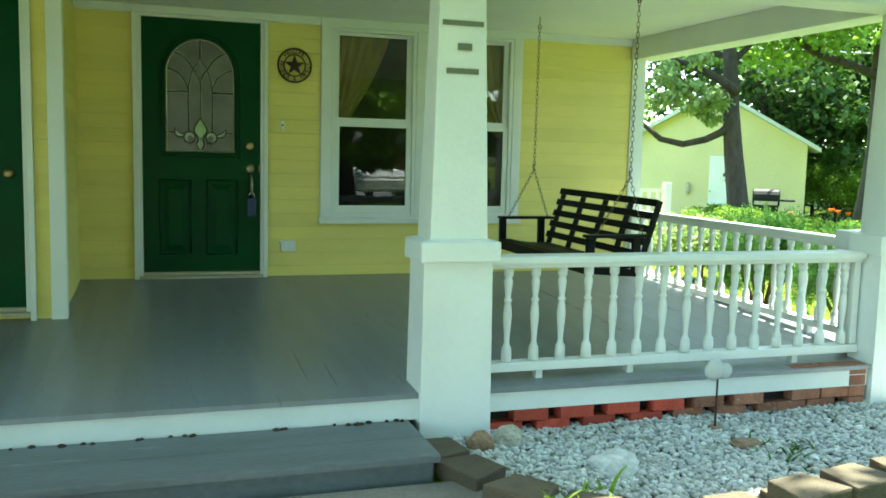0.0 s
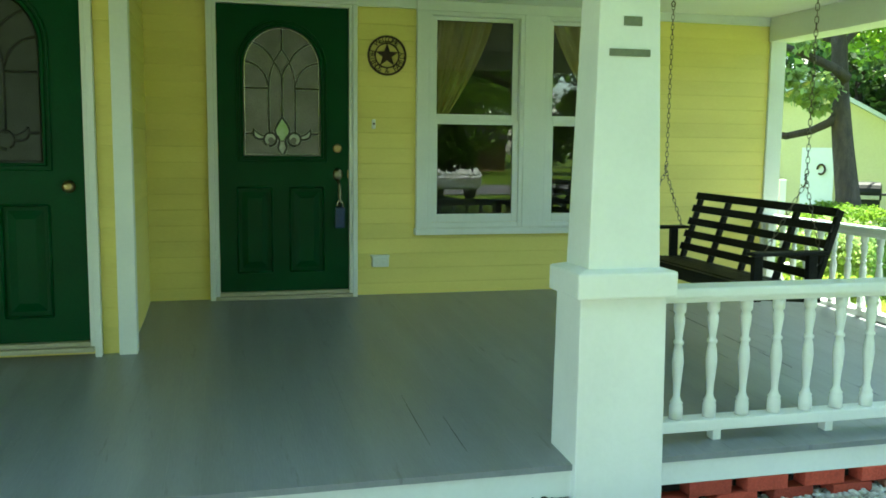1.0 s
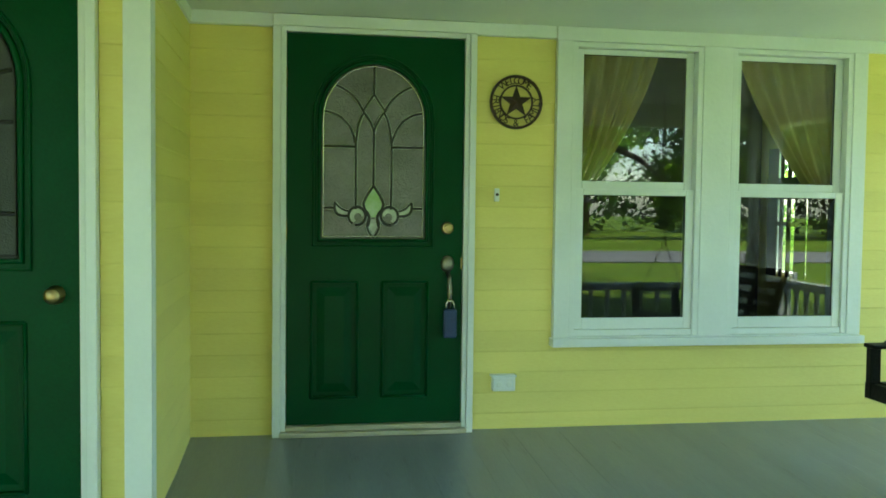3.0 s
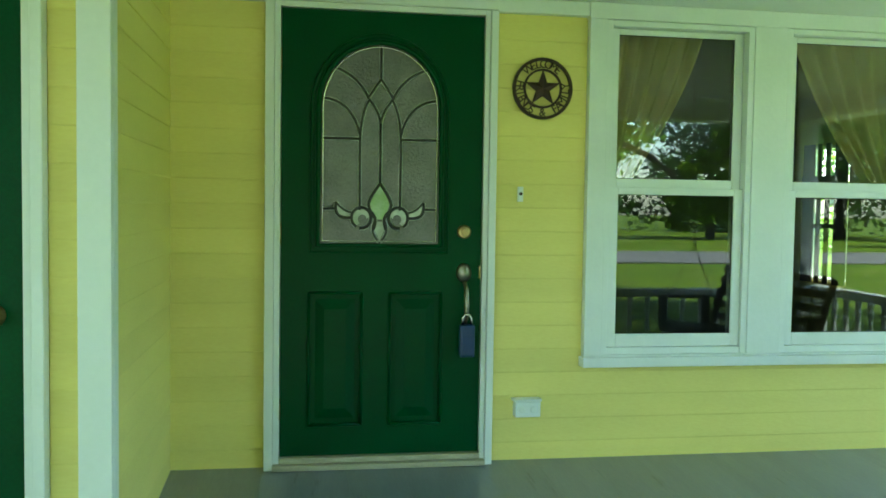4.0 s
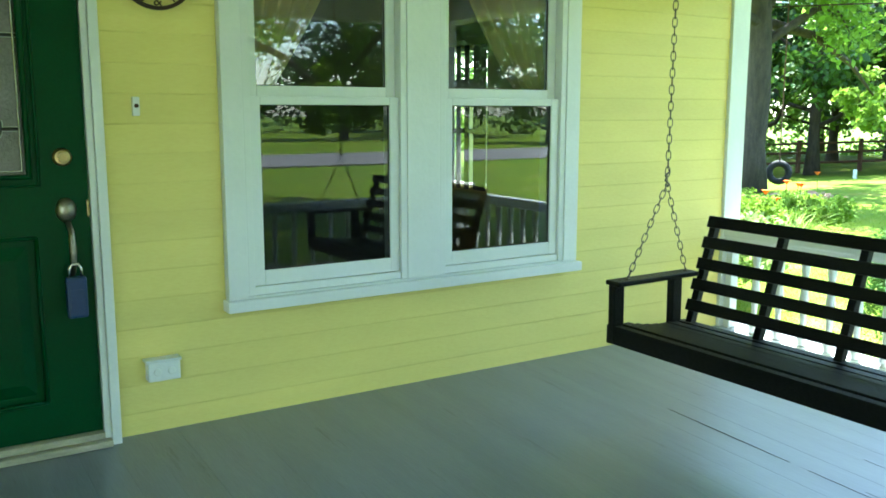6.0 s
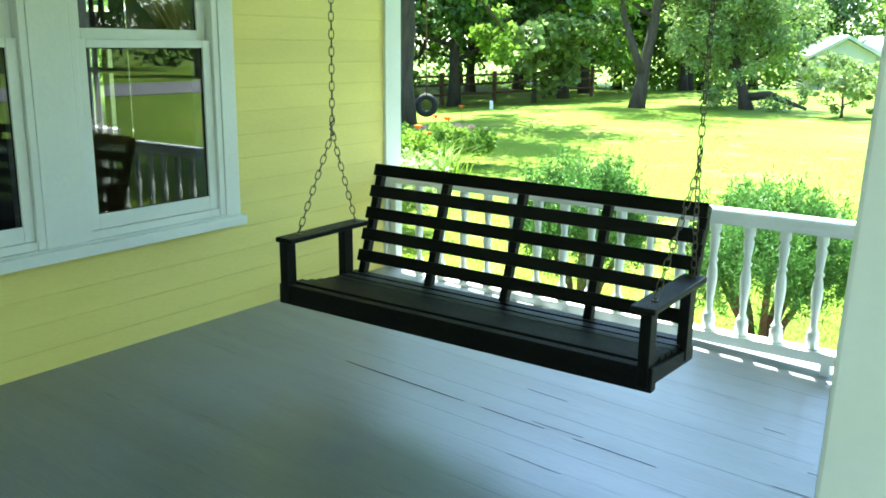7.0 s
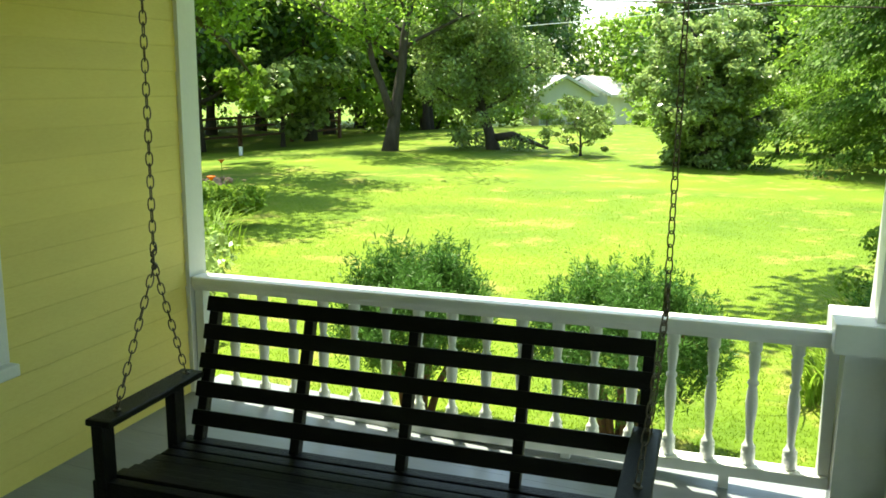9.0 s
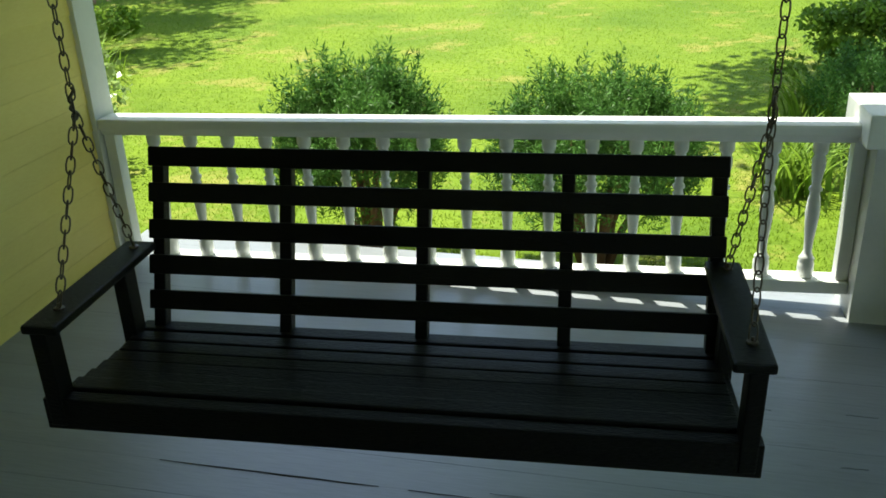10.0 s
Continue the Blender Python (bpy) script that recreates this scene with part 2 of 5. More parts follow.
def joined(bm, own):
    if bm is None:
        return own
    me = bpy.data.meshes.new("tmp")
    own.to_mesh(me)
    own.free()
    bm.from_mesh(me)
    bpy.data.meshes.remove(me)
    return bm


def lathe(rows, at=(0, 0, 0), segs=12, bm=None, axis="z"):
    """A turned solid from rows of radius and height."""
    own = bmesh.new()
    rings = []
    for r, z in rows:
        rings.append([own.verts.new((r * math.cos(2 * math.pi * k / segs), r * math.sin(2 * math.pi * k / segs), z)) for k in range(segs)])
    for a, b in zip(rings, rings[1:]):
        for k in range(segs):
            own.faces.new((a[k], a[(k + 1) % segs], b[(k + 1) % segs], b[k]))
    own.faces.new(rings[0][::-1])
    own.faces.new(rings[-1])
    m = Matrix.Translation(at)
    if axis == "y":
        m = m @ Matrix.Rotation(radians(90), 4, "X")
    elif axis == "x":
        m = m @ Matrix.Rotation(radians(90), 4, "Y")
    bmesh.ops.transform(own, matrix=m, verts=own.verts)
    return joined(bm, own)


def tube(points, radii, segs=6, bm=None, closed=False):
    """A round rod along points, with a radius for each."""
    own = bmesh.new() if bm is None else bm
    points = [Vector(p) for p in points]
    if not isinstance(radii, (list, tuple)):
        radii = [radii] * len(points)
    rings, n = [], len(points)
    side = None
    for k, p in enumerate(points):
        a, b = (points[k - 1], points[(k + 1) % n]) if closed else (points[max(k - 1, 0)], points[min(k + 1, n - 1)])
        way = (b - a).normalized()
        if side is None:
            side = way.orthogonal().normalized()
        side = (side - way * side.dot(way)).normalized()
        other = way.cross(side)
        rings.append([own.verts.new(p + radii[k] * (math.cos(2 * math.pi * j / segs) * side + math.sin(2 * math.pi * j / segs) * other)) for j in range(segs)])
    for k in range(n if closed else n - 1):
        a, b = rings[k], rings[(k + 1) % n]
        for j in range(segs):
            own.faces.new((a[j], a[(j + 1) % segs], b[(j + 1) % segs], b[j]))
    if not closed:
        own.faces.new(rings[0][::-1])
        own.faces.new(rings[-1])
    return own


def prism(outline, y0, y1, bm=None):
    """A solid from an outline of (x, z), from y0 to y1."""
    own = bmesh.new() if bm is None else bm
    a = [own.verts.new((x, y0, z)) for x, z in outline]
    b = [own.verts.new((x, y1, z)) for x, z in outline]
    own.faces.new(a)
    own.faces.new(b[::-1])
    for k in range(len(a)):
        j = (k + 1) % len(a)
        own.faces.new((a[k], b[k], b[j], a[j]))
    bmesh.ops.recalc_face_normals(own, faces=own.faces[:])
    return own


def frustum(x0, x1, y0, y1, z0, X0, X1, Y0, Y1, z1, bm=None, bevel=0.006):
    own = bmesh.new()
    v = [own.verts.new(p) for p in ((x0, y0, z0), (x1, y0, z0), (x1, y1, z0), (x0, y1, z0), (X0, Y0, z1), (X1, Y0, z1), (X1, Y1, z1), (X0, Y1, z1))]
    for f in ((3, 2, 1, 0), (4, 5, 6, 7), (0, 1, 5, 4), (1, 2, 6, 5), (2, 3, 7, 6), (3, 0, 4, 7)):
        own.faces.new([v[k] for k in f])
    if bevel:
        bmesh.ops.bevel(own, geom=own.edges[:], offset=bevel, segments=2, affect="EDGES", profile=0.6)
    return joined(bm, own)


def from_arrays(name, verts, faces, mat):
    """A mesh from arrays of corners and of faces with equally many corners."""
    me = bpy.data.meshes.new(name)
    verts, faces = np.asarray(verts, np.float32), np.asarray(faces, np.int32)
    k = faces.shape[1]
    me.vertices.add(len(verts))
    me.vertices.foreach_set("co", verts.ravel())
    me.loops.add(faces.size)
    me.loops.foreach_set("vertex_index", faces.ravel())
    me.polygons.add(len(faces))
    me.polygons.foreach_set("loop_start", np.arange(0, faces.size, k, dtype=np.int32))
    me.update(calc_edges=True)
    me.validate()
    me.materials.append(mat)
    return me


def floor_z(y):
    return 0.048 * y - 0.010


CEIL, GROUND = 2.165, -0.45


def land(x, y):
    """The lie of the land: level by the house, falling away behind it."""
    k = min(max((y - 7.0) / 11.0, 0.0), 1.0)
    return GROUND - 0.5 * k * k * (3 - 2 * k) + 0.03 * math.sin(x * 0.31 + 1) * math.sin(y * 0.27) * min(1.0, max(0.0, (abs(x) + abs(y) - 9) / 8)) - 0.035 * min(40.0, max(0.0, x - 38))


# ---- ground ----
def spaced(a, n, grow):
    return [a * math.sinh(grow * (2 * k / n - 1)) / math.sinh(grow) for k in range(n + 1)]


gx, gy = spaced(420, 150, 6.0), spaced(420, 150, 6.0)
gv = [(x + 5, y, land(x + 5, y)) for y in gy for x in gx]
gf = [(j * 151 + i, j * 151 + i + 1, (j + 1) * 151 + i + 1, (j + 1) * 151 + i) for j in range(150) for i in range(150)]
ground_mesh = from_arrays("ground", gv, gf, GRASS)
ground_mesh.polygons.foreach_set("use_smooth", [True] * len(ground_mesh.polygons))
tagged(new("ground", ground_mesh), "sunlit mown lawn of bright green grass with dry patches", "lawn", kind="structure")
tagged(part("road", box(-200, 200, -28.5, -21.5, GROUND - 0.2, GROUND + 0.03), ASPHALT), "grey asphalt road across the front lawn", "road", kind="structure")
tagged(part("path", box(-1.6, 1.55, -9.5, -3.82, GROUND - 0.15, GROUND + 0.035, 0.01), CONCRETE), "worn concrete path leading to the porch step", "path", kind="structure")

rng = np.random.default_rng(5)


def blades(name, n, area, tall, wide, mat):
    """Loose grass blades, three corners each."""
    x, y = area[0] + (area[1] - area[0]) * rng.uniform(0, 1, n) ** 2.2, rng.uniform(area[2], area[3], n)
    z = np.array([land(a, b) for a, b in zip(x, y)])
    h, w, turn = rng.uniform(0.5, 1.2, n) * tall, wide * rng.uniform(0.6, 1.3, n), rng.uniform(0, 6.283, n)
    lx, ly = rng.normal(0, 0.5, n) * h, rng.normal(0, 0.5, n) * h
    p = np.stack([x, y, z], 1)
    d = np.stack([np.cos(turn) * w, np.sin(turn) * w, 0 * w], 1)
    v = np.stack([p - d, p + d, p + np.stack([lx, ly, h], 1)], 1).reshape(-1, 3)
    return from_arrays(name, v, np.arange(3 * n).reshape(-1, 3), mat)


tagged(new("grass", blades("grass", 190000, (4.75, 17, -6.5, 6), 0.021, 0.003, BLADE)), "short mown grass blades beside the porch", "grass", kind="stuff")


# ---- house walls ----
def wall(name, label, pieces):
    bm = bmesh.new()
    for p in pieces:
        box(*p, bm=bm)
    return tagged(part(name, bm, SIDING), label, "wall", kind="structure")


W0, W1 = 1.43, 3.255   # outer edges of the window casing
back = wall("wall_back", "yellow lap-sided porch wall with white trim", [
    (-0.49, -0.03, 0.03, 0.20, -0.5, 2.6), (0.953, 1.50, 0.03, 0.20, -0.5, 2.6), (-0.03, 0.953, 0.03, 0.20, 2.11, 2.6), (-0.03, 0.953, 0.03, 0.2, -0.5, 0.0),
    (1.50, 3.20, 0.03, 0.20, -0.5, 0.50), (1.50, 3.20, 0.03, 0.20, 2.10, 2.6), (2.264, 2.433, 0.03, 0.20, 0.50, 2.10), (3.20, 4.40, 0.03, 0.20, -0.5, 2.6)])
side = wall("wall_wing_side", "yellow lap-sided return wall of the projecting wing", [(-0.62, -0.49, -1.29, 0.03, -0.5, 2.6)])
front = wall("wall_wing_front", "yellow lap-sided front wall of the wing", [
    (-0.67, -0.62, -1.29, -1.14, -0.5, 2.6), (-1.65, -0.67, -1.29, -1.14, 2.11, 2.6), (-3.4, -1.65, -1.29, -1.14, -0.5, 2.6), (-1.65, -0.67, -1.29, -1.14, -0.5, -0.04)])
east = wall("wall_east", "yellow side wall of the house", [(4.40, 4.49, 0.03, 2.40, -0.6, 3.2), (4.40, 4.49, 3.04, 9.0, -0.6, 3.2), (4.40, 4.49, 2.40, 3.04, -0.6, 0.62), (4.40, 4.49, 2.40, 3.04, 1.75, 3.2)])
wall("wall_porch_end", "plain yellow wall closing the porch", [(-3.4, -3.25, -3.4, -1.29, -0.5, 2.6)])
wall("wall_rear", "plain rear wall of the house", [(-3.4, 4.42, 8.85, 9.0, -0.6, 3.2), (-3.4, -3.25, -1.14, 8.85, -0.6, 3.2)])

PITCH, LAPS = 0.112, 19


def lap_mesh(length, axis):
    """A clapboard: thin at its head, thick at its lower edge, its length from 0."""
    own = bmesh.new()
    prof = [(0.0, 0.0), (-0.010, 0.002), (-0.0115, 0.008), (-0.006, PITCH + 0.012), (0.0, PITCH + 0.012)]
    a, b = [], []
    for d, z in prof:
        a.append(own.verts.new((0, d, z) if axis == "x" else (-d, 0, z)))
        b.append(own.verts.new((length, d, z) if axis == "x" else (-d, length, z)))
    own.faces.new(a)
    own.faces.new(b[::-1])
    for k in range(5):
        own.faces.new((a[k], b[k], b[(k + 1) % 5], a[(k + 1) % 5]))
    bmesh.ops.recalc_face_normals(own, faces=own.faces[:])
    return mesh_of("siding_board", own, SIDING)


def clad(parent, axis, start, length, at, z0, z1):
    """Clapboards over one stretch of wall."""
    me = lap_mesh(length, axis)
    for k in range(-1, LAPS + 1):
        z = -0.04 + k * PITCH
        if z0 - 0.06 <= z <= z1 - 0.5 * PITCH:
            o = new("siding_board", me)
            o.location = (start, at, z) if axis == "x" else (at, start, z)
            o.parent = parent


clad(back, "x", -0.489, 0.419, 0.03, -0.05, 2.12)
clad(back, "x", 0.989, 3.394, 0.03, -0.05, 0.47)
clad(back, "x", 0.989, 0.439, 0.03, 0.48, 2.12)
clad(back, "x", W1 + 0.002, 4.383 - W1, 0.03, 0.48, 2.12)
clad(side, "y", -1.275, 1.304, -0.49, -0.05, 2.12)
clad(front, "x", -0.634, 0.086, -1.29, -0.1, 2.12)
clad(front, "x", -2.6, 0.89, -1.29, -0.1, 2.12)


def trim(name, label, bm, mat=WHITE):
    return tagged(part(name, bm, mat), label, "trim", kind="structure")


trim("trim_corner", "white corner board of the wing", joined(box(-0.548, -0.452, -1.335, -1.292, -0.09, 2.11, 0.003), box(-0.499, -0.451, -1.292, -1.24, -0.09, 2.11, 0.003)))
trim("trim_corner", "white corner board at the end of the house", joined(box(4.385, 4.525, 0.0, 0.03, -0.2, 1.98, 0.003), box(4.495, 4.53, 0.031, 0.14, -0.2, 3.0, 0.003)))
trim("trim_frieze", "white frieze board under the porch ceiling", joined(box(-0.49, 4.39, -0.014, 0.03, 2.10, CEIL, 0.004), box(-0.502, -0.47, -1.29, -0.014, 2.10, CEIL, 0.004)))
trim("trim_frieze", "white frieze board over the wing", box(-3.25, -0.472, -1.33, -1.292, 2.10, CEIL, 0.004))

# ---- ceiling, beams and roof ----
cb = box(-3.25, 4.36, -3.02, 0.03, CEIL, CEIL + 0.04)
tagged(part("ceiling", cb, CEILING), "pale painted porch ceiling", "ceiling", kind="structure")
trim("trim_beam", "white front porch beam", box(-3.4, 4.62, -3.26, -3.02, 1.97, 2.42, 0.004))
trim("trim_beam", "white side porch beam", box(4.36, 4.60, -3.02, 0.0, 1.975, 2.42, 0.004))
trim("trim_soffit", "white eave soffit of the porch", joined(box(-3.6, 4.84, -3.72, -3.26, 2.30, 2.33), box(4.60, 4.84, -3.26, 0.6, 2.30, 2.33)))
rb = bmesh.new()
for quad in (((-3.6, -3.75, 2.42), (4.87, -3.75, 2.42), (4.87, 0.2, 3.3), (-3.6, 0.2, 3.3)), ((-3.8, 0.0, 3.2), (5.0, 0.0, 3.2), (3.4, 4.5, 5.8), (-3.8, 4.5, 5.8)),
             ((-3.8, 9.2, 3.1), (5.0, 9.2, 3.1), (3.4, 4.5, 5.8), (-3.8, 4.5, 5.8)), ((5.0, 0.0, 3.2), (5.0, 9.2, 3.1), (3.4, 4.5, 5.8), (3.41, 4.5, 5.8))):
    vs = [rb.verts.new(p) for p in quad]
    f = rb.faces.new(vs)
    ext = bmesh.ops.extrude_face_region(rb, geom=[f])
    bmesh.ops.translate(rb, vec=(0, 0, -0.10), verts=[e for e in ext["geom"] if isinstance(e, bmesh.types.BMVert)])
tagged(part("roof", rb, SHINGLE), "grey shingled house and porch roof", "roof", kind="structure")
trim("trim_fascia", "white fascia under the porch roof", joined(box(-3.6, 4.86, -3.74, -3.70, 2.28, 2.40), box(4.82, 4.86, -3.70, 0.3, 2.28, 2.40)))

# ---- porch floor, fascia, steps, footing ----
PF, PE = -3.24, 4.66
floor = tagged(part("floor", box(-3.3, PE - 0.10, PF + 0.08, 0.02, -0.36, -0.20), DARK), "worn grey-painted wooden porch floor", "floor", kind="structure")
PLANK = 0.128


def plank_mesh(y0, y1):
    own = bmesh.new()
    w, g = PLANK / 2 - 0.0001, 0.0004
    prof = [(-w, -0.025), (w, -0.025), (w, -g), (w - g, 0.0), (-w + g, 0.0), (-w, -g)]
    a = [own.verts.new((x, y0, z + floor_z(y0))) for x, z in prof]
    b = [own.verts.new((x, y1, z + floor_z(y1))) for x, z in prof]
    own.faces.new(a)
    own.faces.new(b[::-1])
    for k in range(6):
        own.faces.new((a[k], b[k], b[(k + 1) % 6], a[(k + 1) % 6]))
    bmesh.ops.recalc_face_normals(own, faces=own.faces[:])
    return mesh_of("floor_plank", own, FLOOR)


long_plank, short_plank = plank_mesh(PF - 0.015, 0.03), plank_mesh(PF - 0.015, -1.28)
for k in range(62):
    px = PE - PLANK * (k + 0.5)
    o = new("floor_plank", long_plank if px > -0.56 else short_plank)
    o.location = (px, 0, 0.0002 * math.sin(k * 2.7))
    o.parent = floor
splits = [(3.12, -0.80, 3.12, -1.42, 0.0021), (3.119, -1.50, 3.12, -1.78, 0.0009), (3.12, -1.90, 3.118, -2.22, 0.0011), (0.86, -2.30, 0.85, -2.95, 0.0010), (0.99, -2.62, 0.985, -3.05, 0.0012)]
chips, chipped = random.Random(5), set()
for k in range(14):
    x, y = chips.uniform(1.9, 3.9), chips.uniform(-2.9, -1.3)
    splits.append((x, y, x + chips.uniform(-0.006, 0.006), y - chips.uniform(0.05, 0.22), chips.uniform(0.0007, 0.0016)))
    chipped.add(splits[-1][4])
for x0, y0, x1, y1, w in splits:
    cut, n = bmesh.new(), 7
    rows = []
    for k in range(n + 1):
        t = k / n
        y, x = y0 + (y1 - y0) * t, x0 + (x1 - x0) * t + random.uniform(-0.0015, 0.0015)
        half = w * math.sin(math.pi * (0.06 + 0.88 * t)) * random.uniform(0.5, 1.2)
        rows.append([cut.verts.new((x + s * half, y, floor_z(y) + dz)) for s, dz in ((-1, 0.0012), (1, 0.0012), (1, 0.0026), (-1, 0.0026))])
    for a, b in zip(rows, rows[1:]):
        for j in range(4):
            cut.faces.new((a[j], a[(j + 1) % 4], b[(j + 1) % 4], b[j]))
    if w in chipped:
        part("scuff", cut, SCUFF, floor, "short scuff in the grey paint")
    else:
        part("crack", cut, DARK, floor, "dark split in the painted boards")
trim("trim_floor_edge", "white board along the porch floor's edge", joined(box(-3.3, 1.374, PF, PF + 0.035, -0.307, -0.194, 0.004), box(1.756, 4.245, PF, PF + 0.035, -0.295, -0.191, 0.004)))
trim("trim_floor_edge", "white board along the porch's side edge", box(4.625, 4.665, -2.82, 0.0, -0.34, -0.175, 0.004))
step = thing("porch_step", (0.0, -3.53, GROUND), "worn grey-painted wooden step below the porch", "step")
sb = bmesh.new()
for k in range(2):
    y0 = -3.80 + k * 0.279
    box(-1.9, 1.315, y0, y0 + 0.275, -0.335, -0.299 - 0.002 * k, 0.005, sb)
part("tread", sb, STEP, step)
part("riser", box(-1.88, 1.29, -3.765, -3.73, GROUND, -0.336, 0.003), STEP, step, "blue-grey shaded riser")
part("stringer", box(1.27, 1.305, -3.729, -3.26, GROUND, -0.336), STEP, step)
leafbits = bmesh.new()
for k in range(26):
    x, r = random.uniform(-0.6, 1.3), random.uniform(0.008, 0.02)
    lathe([(r, 0), (r * 1.1, 0.004), (r * 0.5, 0.010)], (x, -3.255 - random.uniform(0, 0.02), -0.301), 6, leafbits)
tagged(part("leaf_litter", leafbits, SOIL), "dark leaf litter along the back of the step", "litter", kind="stuff")

# Near-black sheet behind the bricks; its colour stands for the crawl space's shade.
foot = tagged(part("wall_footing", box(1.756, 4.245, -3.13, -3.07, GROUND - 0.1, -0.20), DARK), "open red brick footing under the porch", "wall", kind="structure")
tagged(part("wall_footing", box(4.50, 4.58, -3.1, 0.0, GROUND - 0.1, -0.17), BRICK), "brick footing along the porch side", "wall", kind="structure")
bk = box(-0.1, 0.1, -0.045, 0.045, -0.0315, 0.0315, 0.004)
brick_red, brick_old = mesh_of("brick", bk.copy(), BRICK), mesh_of("brick", bk, OLDBRICK)


def lay(me, x, y, z, turn=0.0, long=1.0):
    o = new("brick", me)
    o.matrix_basis = Matrix.Translation((x, y, z)) @ Matrix.Rotation(turn, 4, "Z") @ Matrix.Diagonal((long, 1, 1, 1))
    o.parent = foot


for row in range(2):
    x = 1.86 + (0.145 if row % 2 else 0.0)
    while x < 3.62:
        lay(brick_red if x < 2.95 else brick_old, x, -3.19 + random.uniform(-0.012, 0.012), GROUND + 0.055 + row * 0.068, random.uniform(-0.03, 0.03))
        x += 0.278 + random.uniform(-0.012, 0.012)
for row in range(4):
    for k in range(2):
        lay(brick_old, 3.70 + k * 0.215 + (0.1 if row % 2 else 0), -3.19, GROUND + 0.055 + row * 0.068, 0)
for row in range(4):
    lay(brick_old, 4.17, -3.20, GROUND + 0.055 + row * 0.068, random.uniform(-0.04, 0.04), 0.6)


# ---- columns ----
def porch_column(cx, cy):
    t = thing("porch_column", (cx, cy, GROUND), "white tapered square porch column on a boxed pedestal", "column", "porch columns")
    part("pedestal", frustum(cx - 0.20, cx + 0.19, cy - 0.19, cy + 0.085, GROUND, cx - 0.19, cx + 0.18, cy - 0.18, cy + 0.075, 0.51), WHITE, t)
    part("cap", joined(box(cx - 0.215, cx + 0.212, cy - 0.212, cy + 0.105, 0.51, 0.614, 0.010), frustum(cx - 0.207, cx + 0.205, cy - 0.205, cy + 0.098, 0.6145, cx - 0.16, cx + 0.152, cy - 0.174, cy + 0.060, 0.626, None, 0)), WHITE, t)
    part("shaft", frustum(cx - 0.158, cx + 0.150, cy - 0.172, cy + 0.058, 0.622, cx - 0.124, cx + 0.113, cy - 0.142, cy + 0.025, 1.968), WHITE, t)
    return t


CX, CY = 1.565, -3.095
main_column = porch_column(CX, CY)
for w, h, dx, z in ((0.215, 0.05, -0.005, 1.70), (0.075, 0.07, 0.005, 1.585), (0.17, 0.055, -0.005, 1.465)):
    fy = CY - 0.142 - 0.030 * (1.968 - z) / 1.346
    tilt = Matrix.Translation((CX + dx, fy - 0.004, z)) @ Matrix.Rotation(-0.0223, 4, "X")
    part("number_bar", box(-w / 2, w / 2, -0.004, 0.004, -h / 4, h / 4, 0.002, turn=tilt), NUMBER, main_column, "bronze number plate bar")

corner = thing("porch_column", (4.46, -3.13, GROUND), "white L-shaped corner column on a boxed pedestal", "column", "porch columns")
part("pedestal", joined(frustum(4.33, 4.59, -3.27, -2.865, GROUND, 4.33, 4.57, -3.26, -2.875, 0.51, None, 0), frustum(4.255, 4.329, -3.27, -3.05, GROUND, 4.265, 4.329, -3.26, -3.06, 0.51, None, 0)), WHITE, corner)
part("cap", joined(box(4.295, 4.61, -3.295, -2.83, 0.51, 0.628, 0.006), box(4.222, 4.2945, -3.295, -3.03, 0.51, 0.626, 0.006)), WHITE, corner)
part("shaft", joined(frustum(4.36, 4.565, -3.25, -2.975, 0.63, 4.385, 4.56, -3.235, -3.005, 1.972, None, 0), frustum(4.31, 4.359, -3.25, -3.065, 0.628, 4.34, 4.384, -3.235, -3.075, 1.972, None, 0)), WHITE, corner)


# ---- railings ----
def baluster_mesh():
    rows = [(0.026, 0.0), (0.026, 0.055), (0.022, 0.062), (0.026, 0.070), (0.018, 0.082), (0.013, 0.100), (0.0145, 0.14), (0.0195, 0.20), (0.0225, 0.245),
            (0.019, 0.290), (0.014, 0.315), (0.020, 0.322), (0.020, 0.332), (0.0135, 0.340), (0.0150, 0.36), (0.0205, 0.405), (0.0215, 0.43), (0.016, 0.447),
            (0.022, 0.455), (0.024, 0.462), (0.024, 0.50)]
    return mesh_of("baluster", lathe([(q * 1.12, h) for q, h in rows], segs=10), WHITE, True)


BAL = baluster_mesh()


